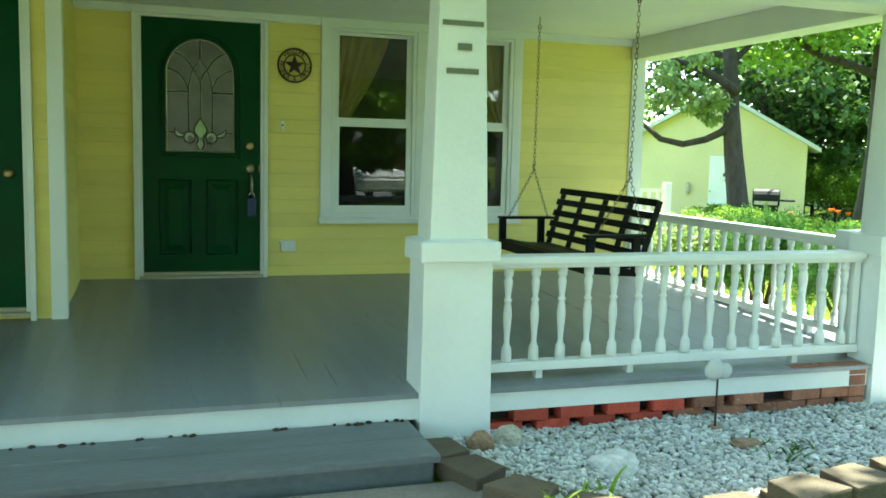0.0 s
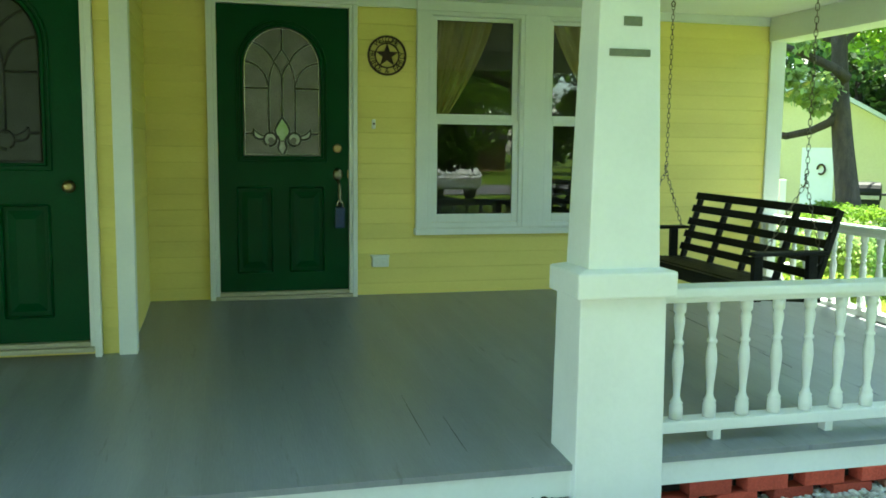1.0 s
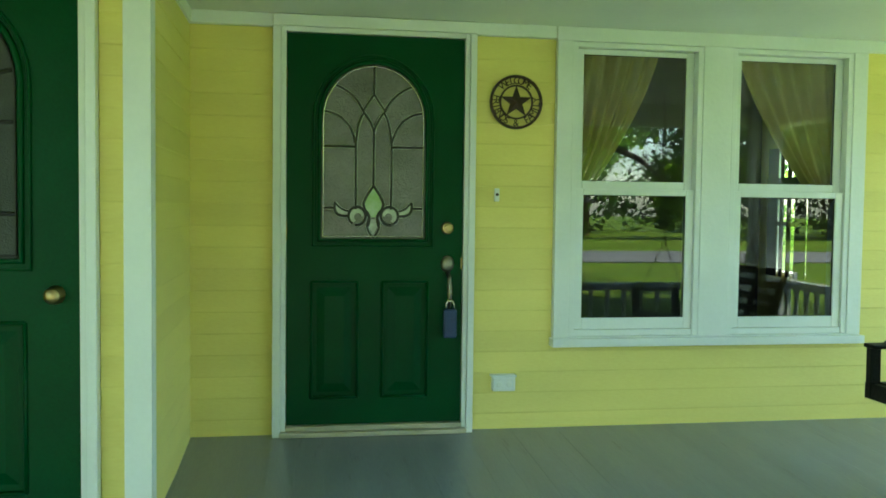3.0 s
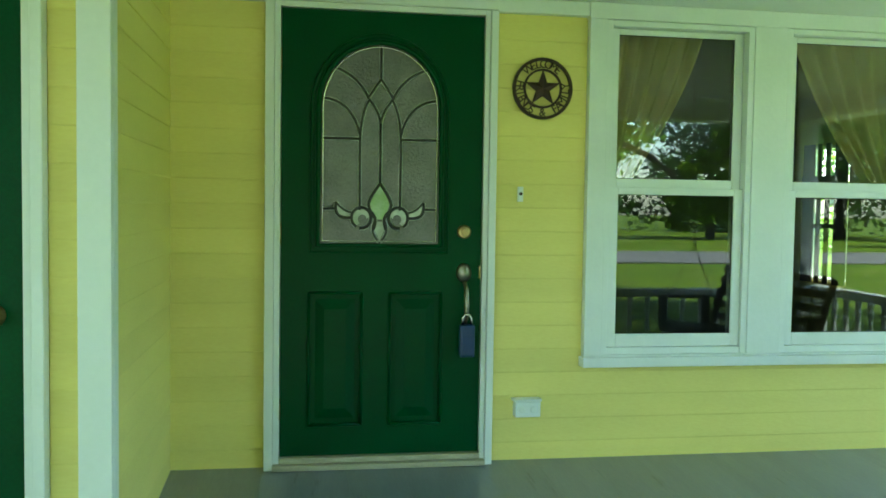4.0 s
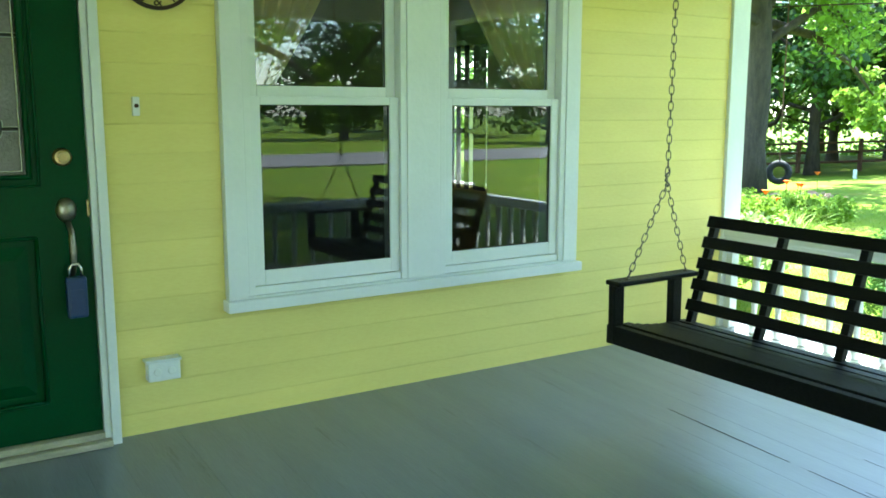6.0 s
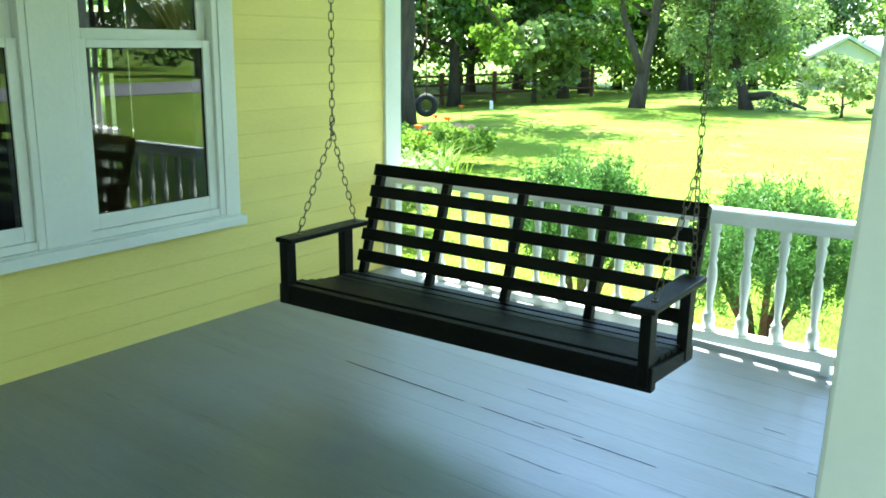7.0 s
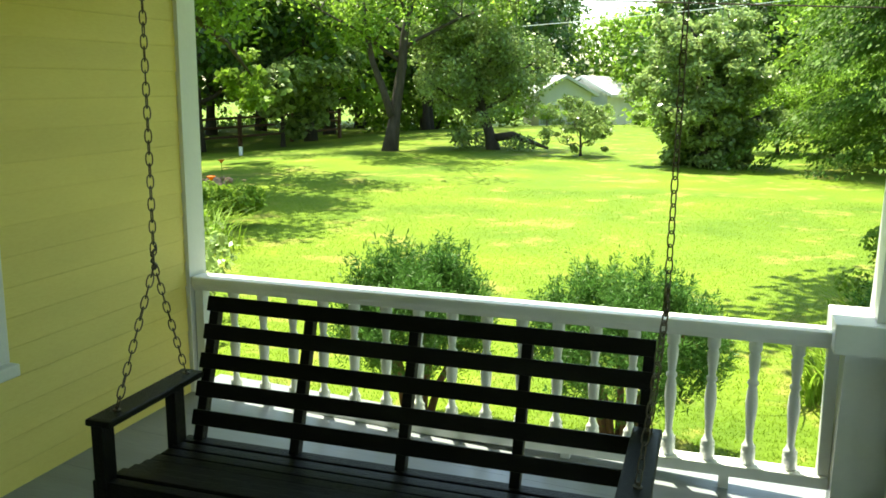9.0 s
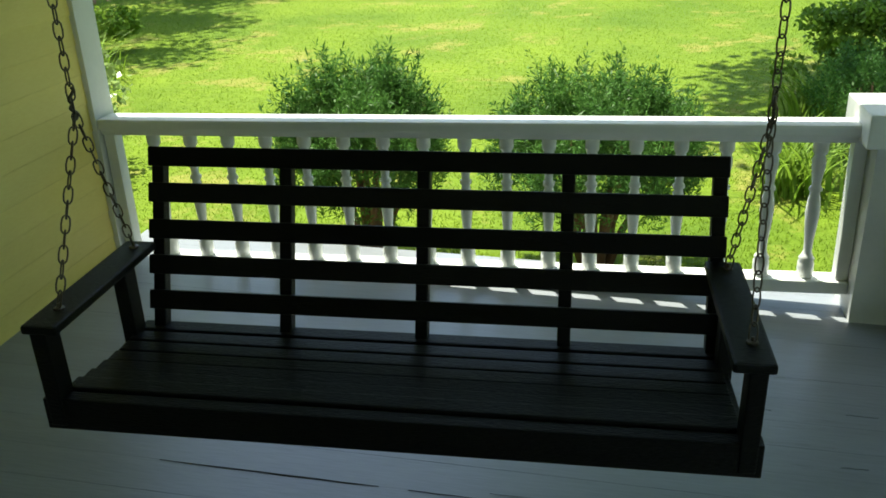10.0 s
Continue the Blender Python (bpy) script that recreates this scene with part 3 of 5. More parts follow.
def railing(name, label, along, a, b, fixed, first, gap, count, posts, TOPZ, LOWZ, half):
    """A run of turned balusters between a top and a bottom rail, along x or y."""
    mid = ((a + b) / 2, fixed, -0.06) if along == "x" else (fixed, (a + b) / 2, -0.06)
    t = thing(name, mid, label, "railing", "porch railings")

    def run(u0, u1, v0, v1, z0, z1, bevel):
        return box(u0, u1, fixed + v0, fixed + v1, z0, z1, bevel) if along == "x" else box(fixed + v0, fixed + v1, u0, u1, z0, z1, bevel)

    part("top_rail", joined(run(a, b, -half, half, TOPZ + 0.022, TOPZ + 0.068, 0.012), run(a, b, -0.038, 0.038, TOPZ, TOPZ + 0.024, 0.004)), WHITE, t)
    part("bottom_rail", run(a, b, -0.045, 0.045, LOWZ - 0.05, LOWZ, 0.006), WHITE, t)
    for k in range(count):
        u = first + k * gap
        o = new("baluster", BAL)
        o.parent = t
        o.matrix_parent_inverse = placed(t).inverted()
        o.location = (u, fixed, LOWZ + 0.001) if along == "x" else (fixed, u, LOWZ + 0.001)
        o.scale = (1, 1, (TOPZ - LOWZ) / 0.5)
    for u in posts:
        part("end_post", run(u - 0.022, u + 0.022, -0.03, 0.03, LOWZ + 0.001, TOPZ - 0.001, 0.004), WHITE, t)
    for k in range(4):
        u = a + (b - a) * (k + 0.6) / 4.4
        z0 = floor_z(fixed if along == "x" else u) - 0.004
        part("foot", run(u - 0.02, u + 0.02, -0.025, 0.025, z0, LOWZ - 0.05, 0.003), WHITE, t)
    return t


RX, RY = 4.440, -3.095
railing("front_railing", "white turned-baluster railing along the porch front", "x", 1.757, 4.252, RY, 1.908, 0.1605, 15, (4.225,), 0.452, -0.062, 0.072)
railing("side_railing", "white turned-baluster railing along the porch side, sunlit on top", "y", -2.868, -0.002, RX, -2.722, 0.1575, 17, (-2.845, -0.03), 0.502, -0.02, 0.058)


# ---- doors ----
def arch(x0, x1, z0, spring, n=16):
    """The outline of an arched light, from its lower left corner round."""
    cx, r = (x0 + x1) / 2, (x1 - x0) / 2
    top = [(cx + r * math.cos(math.pi * k / n), spring + 1.04 * r * math.sin(math.pi * k / n)) for k in range(n + 1)]
    return [(x1, z0)] + top + [(x0, z0)]


def front_door(ox, oy, name, knob, glazing):
    """A panelled door with an arched leaded light, its lower left corner at ox, its face at oy."""
    door = tagged(thing(name, (ox + 0.455, oy, 0.05 + floor_z(oy)), "dark green panelled front door with an arched leaded glass light, closed", "door", kind="structure"), "")
    z0 = 0.05 + floor_z(oy) * 0.5
    zt = z0 + 2.03
    X = lambda u: ox + u
    Z = lambda v: z0 + v
    # The slab is built of rails and stiles round the light and the two sunk panels.
    gl, gr, gb, gs = 0.172, 0.728, 0.972, 1.60
    slab = bmesh.new()
    outer = [(X(0.003), Z(0.0)), (X(0.925), Z(0.0)), (X(0.925), Z(0.14)), (X(0.003), Z(0.14))]
    prism(outer, oy, oy + 0.045, slab)
    for a, b, c, d in ((0.003, 0.13, 0.14, 0.75), (0.37, 0.50, 0.14, 0.75), (0.74, 0.925, 0.14, 0.75), (0.003, 0.925, 0.75, gb), (0.003, gl, gb, gs), (gr, 0.925, gb, gs)):
        box(X(a), X(b), oy, oy + 0.045, Z(c), Z(d), bm=slab)
    cx, r, n = (gl + gr) / 2, (gr - gl) / 2, 16
    arc = [(cx + r * math.cos(math.pi * k / n), gs + 1.04 * r * math.sin(math.pi * k / n)) for k in range(n + 1)]
    for (xa, za), (xb, zb) in zip(arc, arc[1:]):
        prism([(X(xa), Z(za)), (X(xa), Z(2.028)), (X(xb), Z(2.028)), (X(xb), Z(zb))], oy, oy + 0.045, slab)
    for a, b in ((0.003, gl), (gr, 0.925)):
        box(X(a), X(b), oy, oy + 0.045, Z(gs), Z(2.028), bm=slab)
    part("slab", slab, GREEN, door)
    for a, b in ((0.13, 0.37), (0.50, 0.74)):
        pm = box(X(a), X(b), oy + 0.016, oy + 0.04, Z(0.14), Z(0.75))
        frustum(X(a + 0.055), X(b - 0.055), Z(0.195), Z(0.695), 0, X(a + 0.085), X(b - 0.085), Z(0.235), Z(0.655), 0.012, None, 0.002)
        own = bmesh.new()
        lo = [own.verts.new((X(u), oy + 0.016, Z(v))) for u, v in ((a + 0.03, 0.17), (b - 0.03, 0.17), (b - 0.03, 0.72), (a + 0.03, 0.72))]
        hi = [own.verts.new((X(u), oy + 0.003, Z(v))) for u, v in ((a + 0.07, 0.215), (b - 0.07, 0.215), (b - 0.07, 0.675), (a + 0.07, 0.675))]
        own.faces.new(hi)
        for k in range(4):
            own.faces.new((lo[k], lo[(k + 1) % 4], hi[(k + 1) % 4], hi[k]))
        part("panel", joined(pm, own), GREEN, door)
        ring = [(X(u), oy - 0.001, Z(v)) for u, v in ((a, 0.14), (b, 0.14), (b, 0.75), (a, 0.75))]
        bead = bmesh.new()
        for k in range(4):
            tube([ring[k], ring[(k + 1) % 4]], 0.008, 8, bead)
        part("panel_moulding", bead, GREEN, door, smooth=True)
    rim = [(X(u), oy - 0.003, Z(v)) for u, v in arch(gl - 0.004, gr + 0.004, gb - 0.004, gs)]
    part("light_frame", tube(rim, 0.013, 8, closed=True), GREEN, door, smooth=True)
    rim2 = [(X(u), oy - 0.005, Z(v)) for u, v in arch(gl - 0.034, gr + 0.034, gb - 0.034, gs)]
    part("light_frame", tube(rim2, 0.007, 8, closed=True), GREEN, door, smooth=True)
    inset = prism([(X(u), Z(v)) for u, v in arch(gl + 0.004, gr - 0.004, gb + 0.004, gs)], oy + 0.012, oy + 0.018)
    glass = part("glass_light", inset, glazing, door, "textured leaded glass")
    bright = [(X(u), oy + 0.006, Z(v)) for u, v in arch(gl + 0.016, gr - 0.016, gb + 0.016, gs)]
    # Strip, edges and jewels go dark on the knob door, standing for its shade.
    part("border_strip", tube(bright, 0.005, 6, closed=True), CAME if knob else NICKEL, glass, "metal border strip", True)

    def came(points, r=0.0060):
        part("came", tube([(X(u), oy + 0.009, Z(v)) for u, v in points], r, 6), CAME, glass, smooth=True)
        # Bevel strip along the came; the pale glass colour paints in its glint.
        rim_edge = tube([(X(u), oy + 0.012, Z(v)) for u, v in points], r + 0.0036, 6)
        bmesh.ops.scale(rim_edge, vec=(1, 0.35, 1), verts=rim_edge.verts, space=Matrix.Translation((0, -(oy + 0.012), 0)))
        part("bevelled_edge", rim_edge, SHADEGLASS if knob else CLEAR, glass, "clear bevelled glass edge")

    def bend(p, q, s, n=9):
        (a, b), (c, d), (e, f) = p, q, s
        return [((1 - t) ** 2 * a + 2 * t * (1 - t) * c + t * t * e, (1 - t) ** 2 * b + 2 * t * (1 - t) * d + t * t * f) for t in (k / n for k in range(n + 1))]

    top = gs + 1.03 * r
    for s in (-1, 1):
        K = lambda du, v: (cx + s * du, v)
        came(bend(K(0.0, top - 0.16), K(0.055, top - 0.24), K(0.06, top - 0.25)))
        came(bend(K(0.215, top - 0.11), K(0.10, top - 0.145), K(0.055, top - 0.25)))
        came(bend(K(0.0, top - 0.36), K(0.01, top - 0.30), K(0.055, top - 0.25)))
        came(bend(K(0.05, top - 0.25), K(0.098, top - 0.32), K(0.094, 1.39)) + [K(0.092, 1.13)])
        came(bend(K(0.262, top - 0.25), K(0.13, top - 0.26), K(0.094, 1.475)))
        came([K(0.094, 1.455), K(0.272, 1.455)])
        came([K(0.20, 1.135), K(0.265, 1.135)])
        came(bend(K(0.20, 1.165), K(0.215, 1.085), K(0.13, 1.095)), 0.0072)
        came(bend(K(0.20, 1.165), K(0.165, 1.12), K(0.13, 1.12)), 0.005)
        came([K(0.085 + 0.045 * math.cos(a), 1.095 + 0.048 * math.sin(a)) for a in (k * 0.42 - 1.0 for k in range(15))], 0.0072)
        came(bend(K(0.05, 1.13), K(0.005, 1.10), K(0.03, 1.04)), 0.0072)
        came(bend(K(0.0, 1.252), K(0.050, 1.185), K(0.052, 1.155)) + bend(K(0.052, 1.155), K(0.045, 1.115), K(0.018, 1.090)), 0.0072)
        came(bend(K(0.020, 1.085), K(0.05, 1.03), K(0.0, 0.982)), 0.0060)
        drop = prism([(X(u), Z(v)) for u, v in [K(0.085 + 0.042 * math.cos(k * 0.4 - 1.0), 1.095 + 0.045 * math.sin(k * 0.4 - 1.0)) for k in range(11)] + [K(0.080 + 0.020 * math.cos(3.0 - k * 0.4), 1.088 + 0.022 * math.sin(3.0 - k * 0.4)) for k in range(11)]], oy + 0.009, oy + 0.0115)
        part("jewel", drop, SHADEGLASS if knob else CLEAR, glass, "clear bevelled glass jewel")
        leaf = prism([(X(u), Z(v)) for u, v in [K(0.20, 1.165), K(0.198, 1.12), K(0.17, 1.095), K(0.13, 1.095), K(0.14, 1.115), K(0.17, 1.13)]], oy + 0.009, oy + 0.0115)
        part("jewel", leaf, SHADEGLASS if knob else CLEAR, glass, "clear bevelled glass jewel")
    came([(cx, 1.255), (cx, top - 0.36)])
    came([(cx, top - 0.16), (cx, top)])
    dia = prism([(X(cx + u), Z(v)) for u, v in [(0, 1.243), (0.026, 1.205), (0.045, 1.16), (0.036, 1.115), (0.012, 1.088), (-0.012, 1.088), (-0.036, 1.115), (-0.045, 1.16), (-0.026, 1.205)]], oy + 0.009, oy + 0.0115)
    part("jewel", dia, SHADEGLASS if knob else JEWEL, glass, "pale green glass jewel")
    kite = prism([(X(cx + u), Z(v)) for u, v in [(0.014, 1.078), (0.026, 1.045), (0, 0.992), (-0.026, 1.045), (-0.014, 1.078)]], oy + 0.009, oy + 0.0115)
    part("jewel", kite, SHADEGLASS if knob else CLEAR, glass, "clear bevelled glass jewel")
    # Frame, threshold and hinges.
    part("door_jamb", joined(joined(box(X(-0.026), X(0.0), oy - 0.02, oy + 0.16, z0 - 0.05, zt + 0.026, 0.003), box(X(0.928), X(0.951), oy - 0.02, oy + 0.16, z0 - 0.05, zt + 0.026, 0.003)),
                             box(X(0.0), X(0.928), oy - 0.02, oy + 0.16, zt + 0.002, zt + 0.026, 0.003)), WHITE, door)
    cas = box(X(-0.068), X(-0.027), oy - 0.034, oy + 0.028, floor_z(oy) - 0.01, 2.10, 0.004)
    cas = joined(cas, box(X(0.952), X(0.987), oy - 0.034, oy + 0.028, floor_z(oy) - 0.01, 2.10, 0.004))
    cas = joined(cas, box(X(-0.068), X(0.987), oy - 0.036, oy + 0.028, zt + 0.028, 2.16, 0.004))
    part("door_casing", cas, WHITE, door)
    part("threshold", joined(box(X(0.0), X(0.928), oy - 0.035, oy + 0.10, z0 - 0.028, z0 - 0.002, 0.006), box(X(-0.03), X(0.95), oy - 0.06, oy + 0.09, z0 - 0.055, z0 - 0.03, 0.005)), THRESH, door, "pale weathered wooden threshold")
    for v in (0.22, 1.02, 1.80):
        part("hinge", lathe([(0.007, -0.05), (0.008, 0), (0.007, 0.05)], (X(-0.003), oy - 0.008, Z(v)), 8), BRASS, door)
    if knob:
        kb = lathe([(0.032, 0), (0.034, 0.006), (0.014, 0.012), (0.012, 0.03), (0.026, 0.042), (0.030, 0.055), (0.022, 0.068), (0.008, 0.072)], (X(0.845), oy, Z(0.85)), 14, axis="y")
        part("door_knob", kb, BRASS, door, "brass knob", True)
    else:
        part("deadbolt", lathe([(0.033, 0), (0.033, 0.008), (0.026, 0.016), (0.016, 0.018), (0.015, 0.026)], (X(0.843), oy, Z(1.035)), 16, axis="y"), BRASS, door, "brass deadbolt")
        plate = lathe([(0.036, 0), (0.036, 0.006), (0.026, 0.016), (0.010, 0.022)], (X(0.845), oy, Z(0.845)), 16, axis="y")
        bmesh.ops.scale(plate, vec=(1, 1, 1.25), verts=plate.verts, space=Matrix.Translation((-X(0.845), -oy, -Z(0.845))))
        lever = tube([(X(0.847), oy - 0.012, Z(0.80)), (X(0.850), oy - 0.045, Z(0.77)), (X(0.852), oy - 0.052, Z(0.70)), (X(0.852), oy - 0.042, Z(0.63)), (X(0.852), oy - 0.004, Z(0.60))], [0.010, 0.011, 0.013, 0.010, 0.009], 8)
        part("handle_set", joined(plate, lever), OLDNICKEL, door, "worn nickel handle", True)
        part("strike", box(X(0.913), X(0.921), oy - 0.026, oy - 0.019, Z(0.82), Z(0.88), 0.002), BRASS, door)
    return door


front_door(0.0, 0.0, "door_1", False, BEVEL)
front_door(-1.623, -1.325, "door_2", True, SHADEGLASS)
lockbox = thing("lock_box", (0.852, -0.055, 0.505), "blue key lock box hanging from the door handle", "lock box")
part("body", box(0.817, 0.887, -0.088, -0.046, 0.505, 0.655, 0.010), BLUE, lockbox)
part("shackle", tube([(0.832, -0.066, 0.65), (0.832, -0.066, 0.685), (0.842, -0.066, 0.70), (0.862, -0.066, 0.70), (0.872, -0.066, 0.685), (0.872, -0.066, 0.65)], 0.0055, 8), NICKEL, lockbox, "steel shackle", True)
part("dial_cover", box(0.828, 0.876, -0.0905, -0.0875, 0.54, 0.61, 0.001), BLUE, lockbox)

# ---- windows ----
trim("trim_window", "white flat casing round the pair of windows", joined(joined(joined(
    box(W0, 1.515, -0.018, 0.03, 0.495, 2.099, 0.004), box(3.169, W1, -0.018, 0.03, 0.495, 2.099, 0.004)), box(2.263, 2.434, -0.016, 0.03, 0.495, 2.099, 0.004)),
    box(W0 - 0.005, W1 + 0.005, -0.026, 0.028, 2.09, 2.164, 0.004)))
trim("trim_sill", "white window sill", joined(box(W0 - 0.012, W1 + 0.012, -0.05, 0.03, 0.441, 0.487, 0.006), box(W0, W1, -0.016, 0.03, 0.4875, 0.4945, 0.002)))


def sash_window(name, x0, x1):
    w = tagged(thing(name, ((x0 + x1) / 2, 0.05, 0.495), "white double-hung window, closed, with dark reflecting panes", "window"), kind="structure")
    fr = joined(box(x0, x0 + 0.03, -0.012, 0.15, 0.496, 2.088, 0.003), box(x1 - 0.03, x1, -0.012, 0.15, 0.496, 2.088, 0.003))
    fr = joined(joined(fr, box(x0 + 0.03, x1 - 0.03, -0.012, 0.15, 2.062, 2.088, 0.003)), box(x0 + 0.03, x1 - 0.03, -0.004, 0.15, 0.496, 0.53, 0.003))
    part("window_frame", fr, WHITE, w)
    for nm, a, b, y in (("upper_sash", 1.30, 2.06, 0.036), ("lower_sash", 0.532, 1.302, 0.004)):
        lo, hi = (0.045, 0.028) if nm == "upper_sash" else (0.062, 0.034)
        u0, u1 = x0 + 0.032, x1 - 0.032
        sm = joined(box(u0, u0 + 0.045, y, y + 0.03, a, b, 0.004), box(u1 - 0.045, u1, y, y + 0.03, a, b, 0.004))
        sm = joined(joined(sm, box(u0 + 0.045, u1 - 0.045, y, y + 0.03, a, a + lo, 0.004)), box(u0 + 0.045, u1 - 0.045, y, y + 0.03, b - hi, b, 0.004))
        sash = part(nm, sm, WHITE, w)
        pane = part("pane", box(u0 + 0.04, u1 - 0.04, y + 0.013, y + 0.017, a + lo - 0.005, b - hi + 0.005), PANE if nm == "upper_sash" else PANE_LOW, sash, "clear reflecting glass")
        pane.visible_shadow = False
        gk = bmesh.new()
        for p, q in (((u0 + 0.045, a + lo), (u1 - 0.045, a + lo)), ((u0 + 0.045, b - hi), (u1 - 0.045, b - hi)), ((u0 + 0.045, a + lo), (u0 + 0.045, b - hi)), ((u1 - 0.045, a + lo), (u1 - 0.045, b - hi))):
            tube([(p[0], y + 0.012, p[1]), (q[0], y + 0.012, q[1])], 0.004, 4, gk)
        part("gasket", gk, RUBBER, sash, "dark glazing gasket")
    for u in (0.28, 0.72):
        part("sash_latch", box(x0 + (x1 - x0) * u - 0.02, x0 + (x1 - x0) * u + 0.02, 0.034, 0.048, 1.262, 1.282, 0.003), RUBBER, w)
    return w


sash_window("window_1", 1.516, 2.262)
sash_window("window_2", 2.435, 3.168)


def drape(u0, u1, far, label):
    """A gathered curtain, full at its head and drawn aside below."""
    n, rows = 60, 26
    own = bmesh.new()
    grid = []
    for j in range(rows + 1):
        t = j / rows
        z = 2.16 - 0.95 * t
        pull = 1 - 0.80 * t ** 1.5
        line = []
        for i in range(n + 1):
            s = i / n
            x = u0 + (u1 - u0) * s * pull
            y = 0.125 + 0.024 * math.sin(s * 42 + 0.5 * math.sin(5 * t)) * (0.5 + 0.7 * pull) + 0.01 * math.sin(s * 17 + t * 4)
            line.append(own.verts.new((x, y, z)))
        grid.append(line)
    for a, b in zip(grid, grid[1:]):
        for i in range(n):
            own.faces.new((a[i], a[i + 1], b[i + 1], b[i]))
    top = bmesh.ops.extrude_face_region(own, geom=own.faces[:])
    bmesh.ops.translate(own, vec=(0, 0.004, 0), verts=[e for e in top["geom"] if isinstance(e, bmesh.types.BMVert)])
    t = thing("curtain", ((u0 + u1) / 2, 0.22, 1.21), label, "curtain", "window curtains")
    part("drape", own, CURTAIN, t, smooth=True)
    part("curtain_rod", lathe([(0.009, -0.42), (0.009, 0.42)], ((u0 + u1) / 2, 0.22, 2.18), 8, axis="x"), BRASS, t)


drape(1.50, 2.06, 1, "straw-yellow curtain drawn to the side inside the window")
drape(3.22, 2.50, -1, "straw-yellow curtain drawn to the side inside the window")
# Rooms behind the wall, their dimness partly put into the plaster colour.
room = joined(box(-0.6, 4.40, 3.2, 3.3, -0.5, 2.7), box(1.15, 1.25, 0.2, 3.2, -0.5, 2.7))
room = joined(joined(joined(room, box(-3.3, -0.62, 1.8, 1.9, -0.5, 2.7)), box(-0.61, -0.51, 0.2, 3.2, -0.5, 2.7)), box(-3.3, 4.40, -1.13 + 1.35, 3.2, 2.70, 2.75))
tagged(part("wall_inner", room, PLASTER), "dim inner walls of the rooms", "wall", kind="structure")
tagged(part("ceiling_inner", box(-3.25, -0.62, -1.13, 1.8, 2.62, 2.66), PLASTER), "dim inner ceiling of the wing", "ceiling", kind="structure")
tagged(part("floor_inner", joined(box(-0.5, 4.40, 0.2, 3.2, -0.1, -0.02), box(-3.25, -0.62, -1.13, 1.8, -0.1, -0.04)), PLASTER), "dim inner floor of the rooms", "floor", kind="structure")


# A side window of the room: daylight shows in the gaps of its blind.
side_window = tagged(thing("window_3", (4.44, 2.72, 0.62), "small side window with a closed vertical blind and bright gaps", "window"), kind="structure")
part("window_frame", joined(joined(box(4.41, 4.50, 2.375, 2.42, 0.60, 1.77, 0.003), box(4.41, 4.50, 3.02, 3.065, 0.60, 1.77, 0.003)), joined(box(4.41, 4.50, 2.421, 3.019, 1.725, 1.77, 0.003), box(4.41, 4.50, 2.421, 3.019, 0.60, 0.645, 0.003))), WHITE, side_window)
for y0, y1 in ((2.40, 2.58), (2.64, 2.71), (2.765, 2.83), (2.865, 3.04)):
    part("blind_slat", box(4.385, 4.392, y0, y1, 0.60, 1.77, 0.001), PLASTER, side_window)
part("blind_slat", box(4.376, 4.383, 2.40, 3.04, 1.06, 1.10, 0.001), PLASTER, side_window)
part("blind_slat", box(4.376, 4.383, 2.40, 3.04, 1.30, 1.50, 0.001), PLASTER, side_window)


# ---- fixtures on the wall ----
def letter(ch, size, m):
    cu = bpy.data.curves.new("glyph", "FONT")
    cu.body, cu.size, cu.extrude, cu.align_x, cu.align_y = ch, size, 0.0022, "CENTER", "CENTER"
    tmp = new("glyph", cu)
    me = bpy.data.meshes.new_from_object(tmp.evaluated_get(bpy.context.evaluated_depsgraph_get()))
    bpy.data.objects.remove(tmp)
    me.transform(m)
    me.name = "letter"
    me.materials.clear()
    me.materials.append(IRON)
    return me


SX, SZ, SR = 1.208, 1.756, 0.144
sign = thing("welcome_sign", (SX, 0.0, SZ - SR), "round rusty black iron star sign lettered with a welcome", "sign")


def annulus(r0, r1, y0, y1, n=48):
    own = bmesh.new()
    rings = [[own.verts.new((SX + r * math.cos(2 * math.pi * k / n), y, SZ + r * math.sin(2 * math.pi * k / n))) for k in range(n)] for r, y in ((r0, y0), (r1, y0), (r1, y1), (r0, y1))]
    for a in range(4):
        for k in range(n):
            own.faces.new((rings[a][k], rings[a][(k + 1) % n], rings[(a + 1) % 4][(k + 1) % n], rings[(a + 1) % 4][k]))
    bmesh.ops.recalc_face_normals(own, faces=own.faces[:])
    return own


part("outer_ring", annulus(SR - 0.014, SR, -0.006, 0.008), IRON, sign)
part("inner_ring", annulus(0.083, 0.092, -0.006, 0.006), IRON, sign)
star = [(SX + (0.088 if k % 2 == 0 else 0.035) * math.sin(k * math.pi / 5), SZ + (0.088 if k % 2 == 0 else 0.035) * math.cos(k * math.pi / 5)) for k in range(10)]
sm = prism(star, -0.004, 0.003)
tip = sm.verts.new((SX, -0.014, SZ))
ring = [v for v in sm.verts if v is not tip and abs(v.co.y + 0.004) < 1e-5]
for k in range(10):
    sm.faces.new((ring[k], ring[(k + 1) % 10], tip))
part("star", sm, IRON, sign)
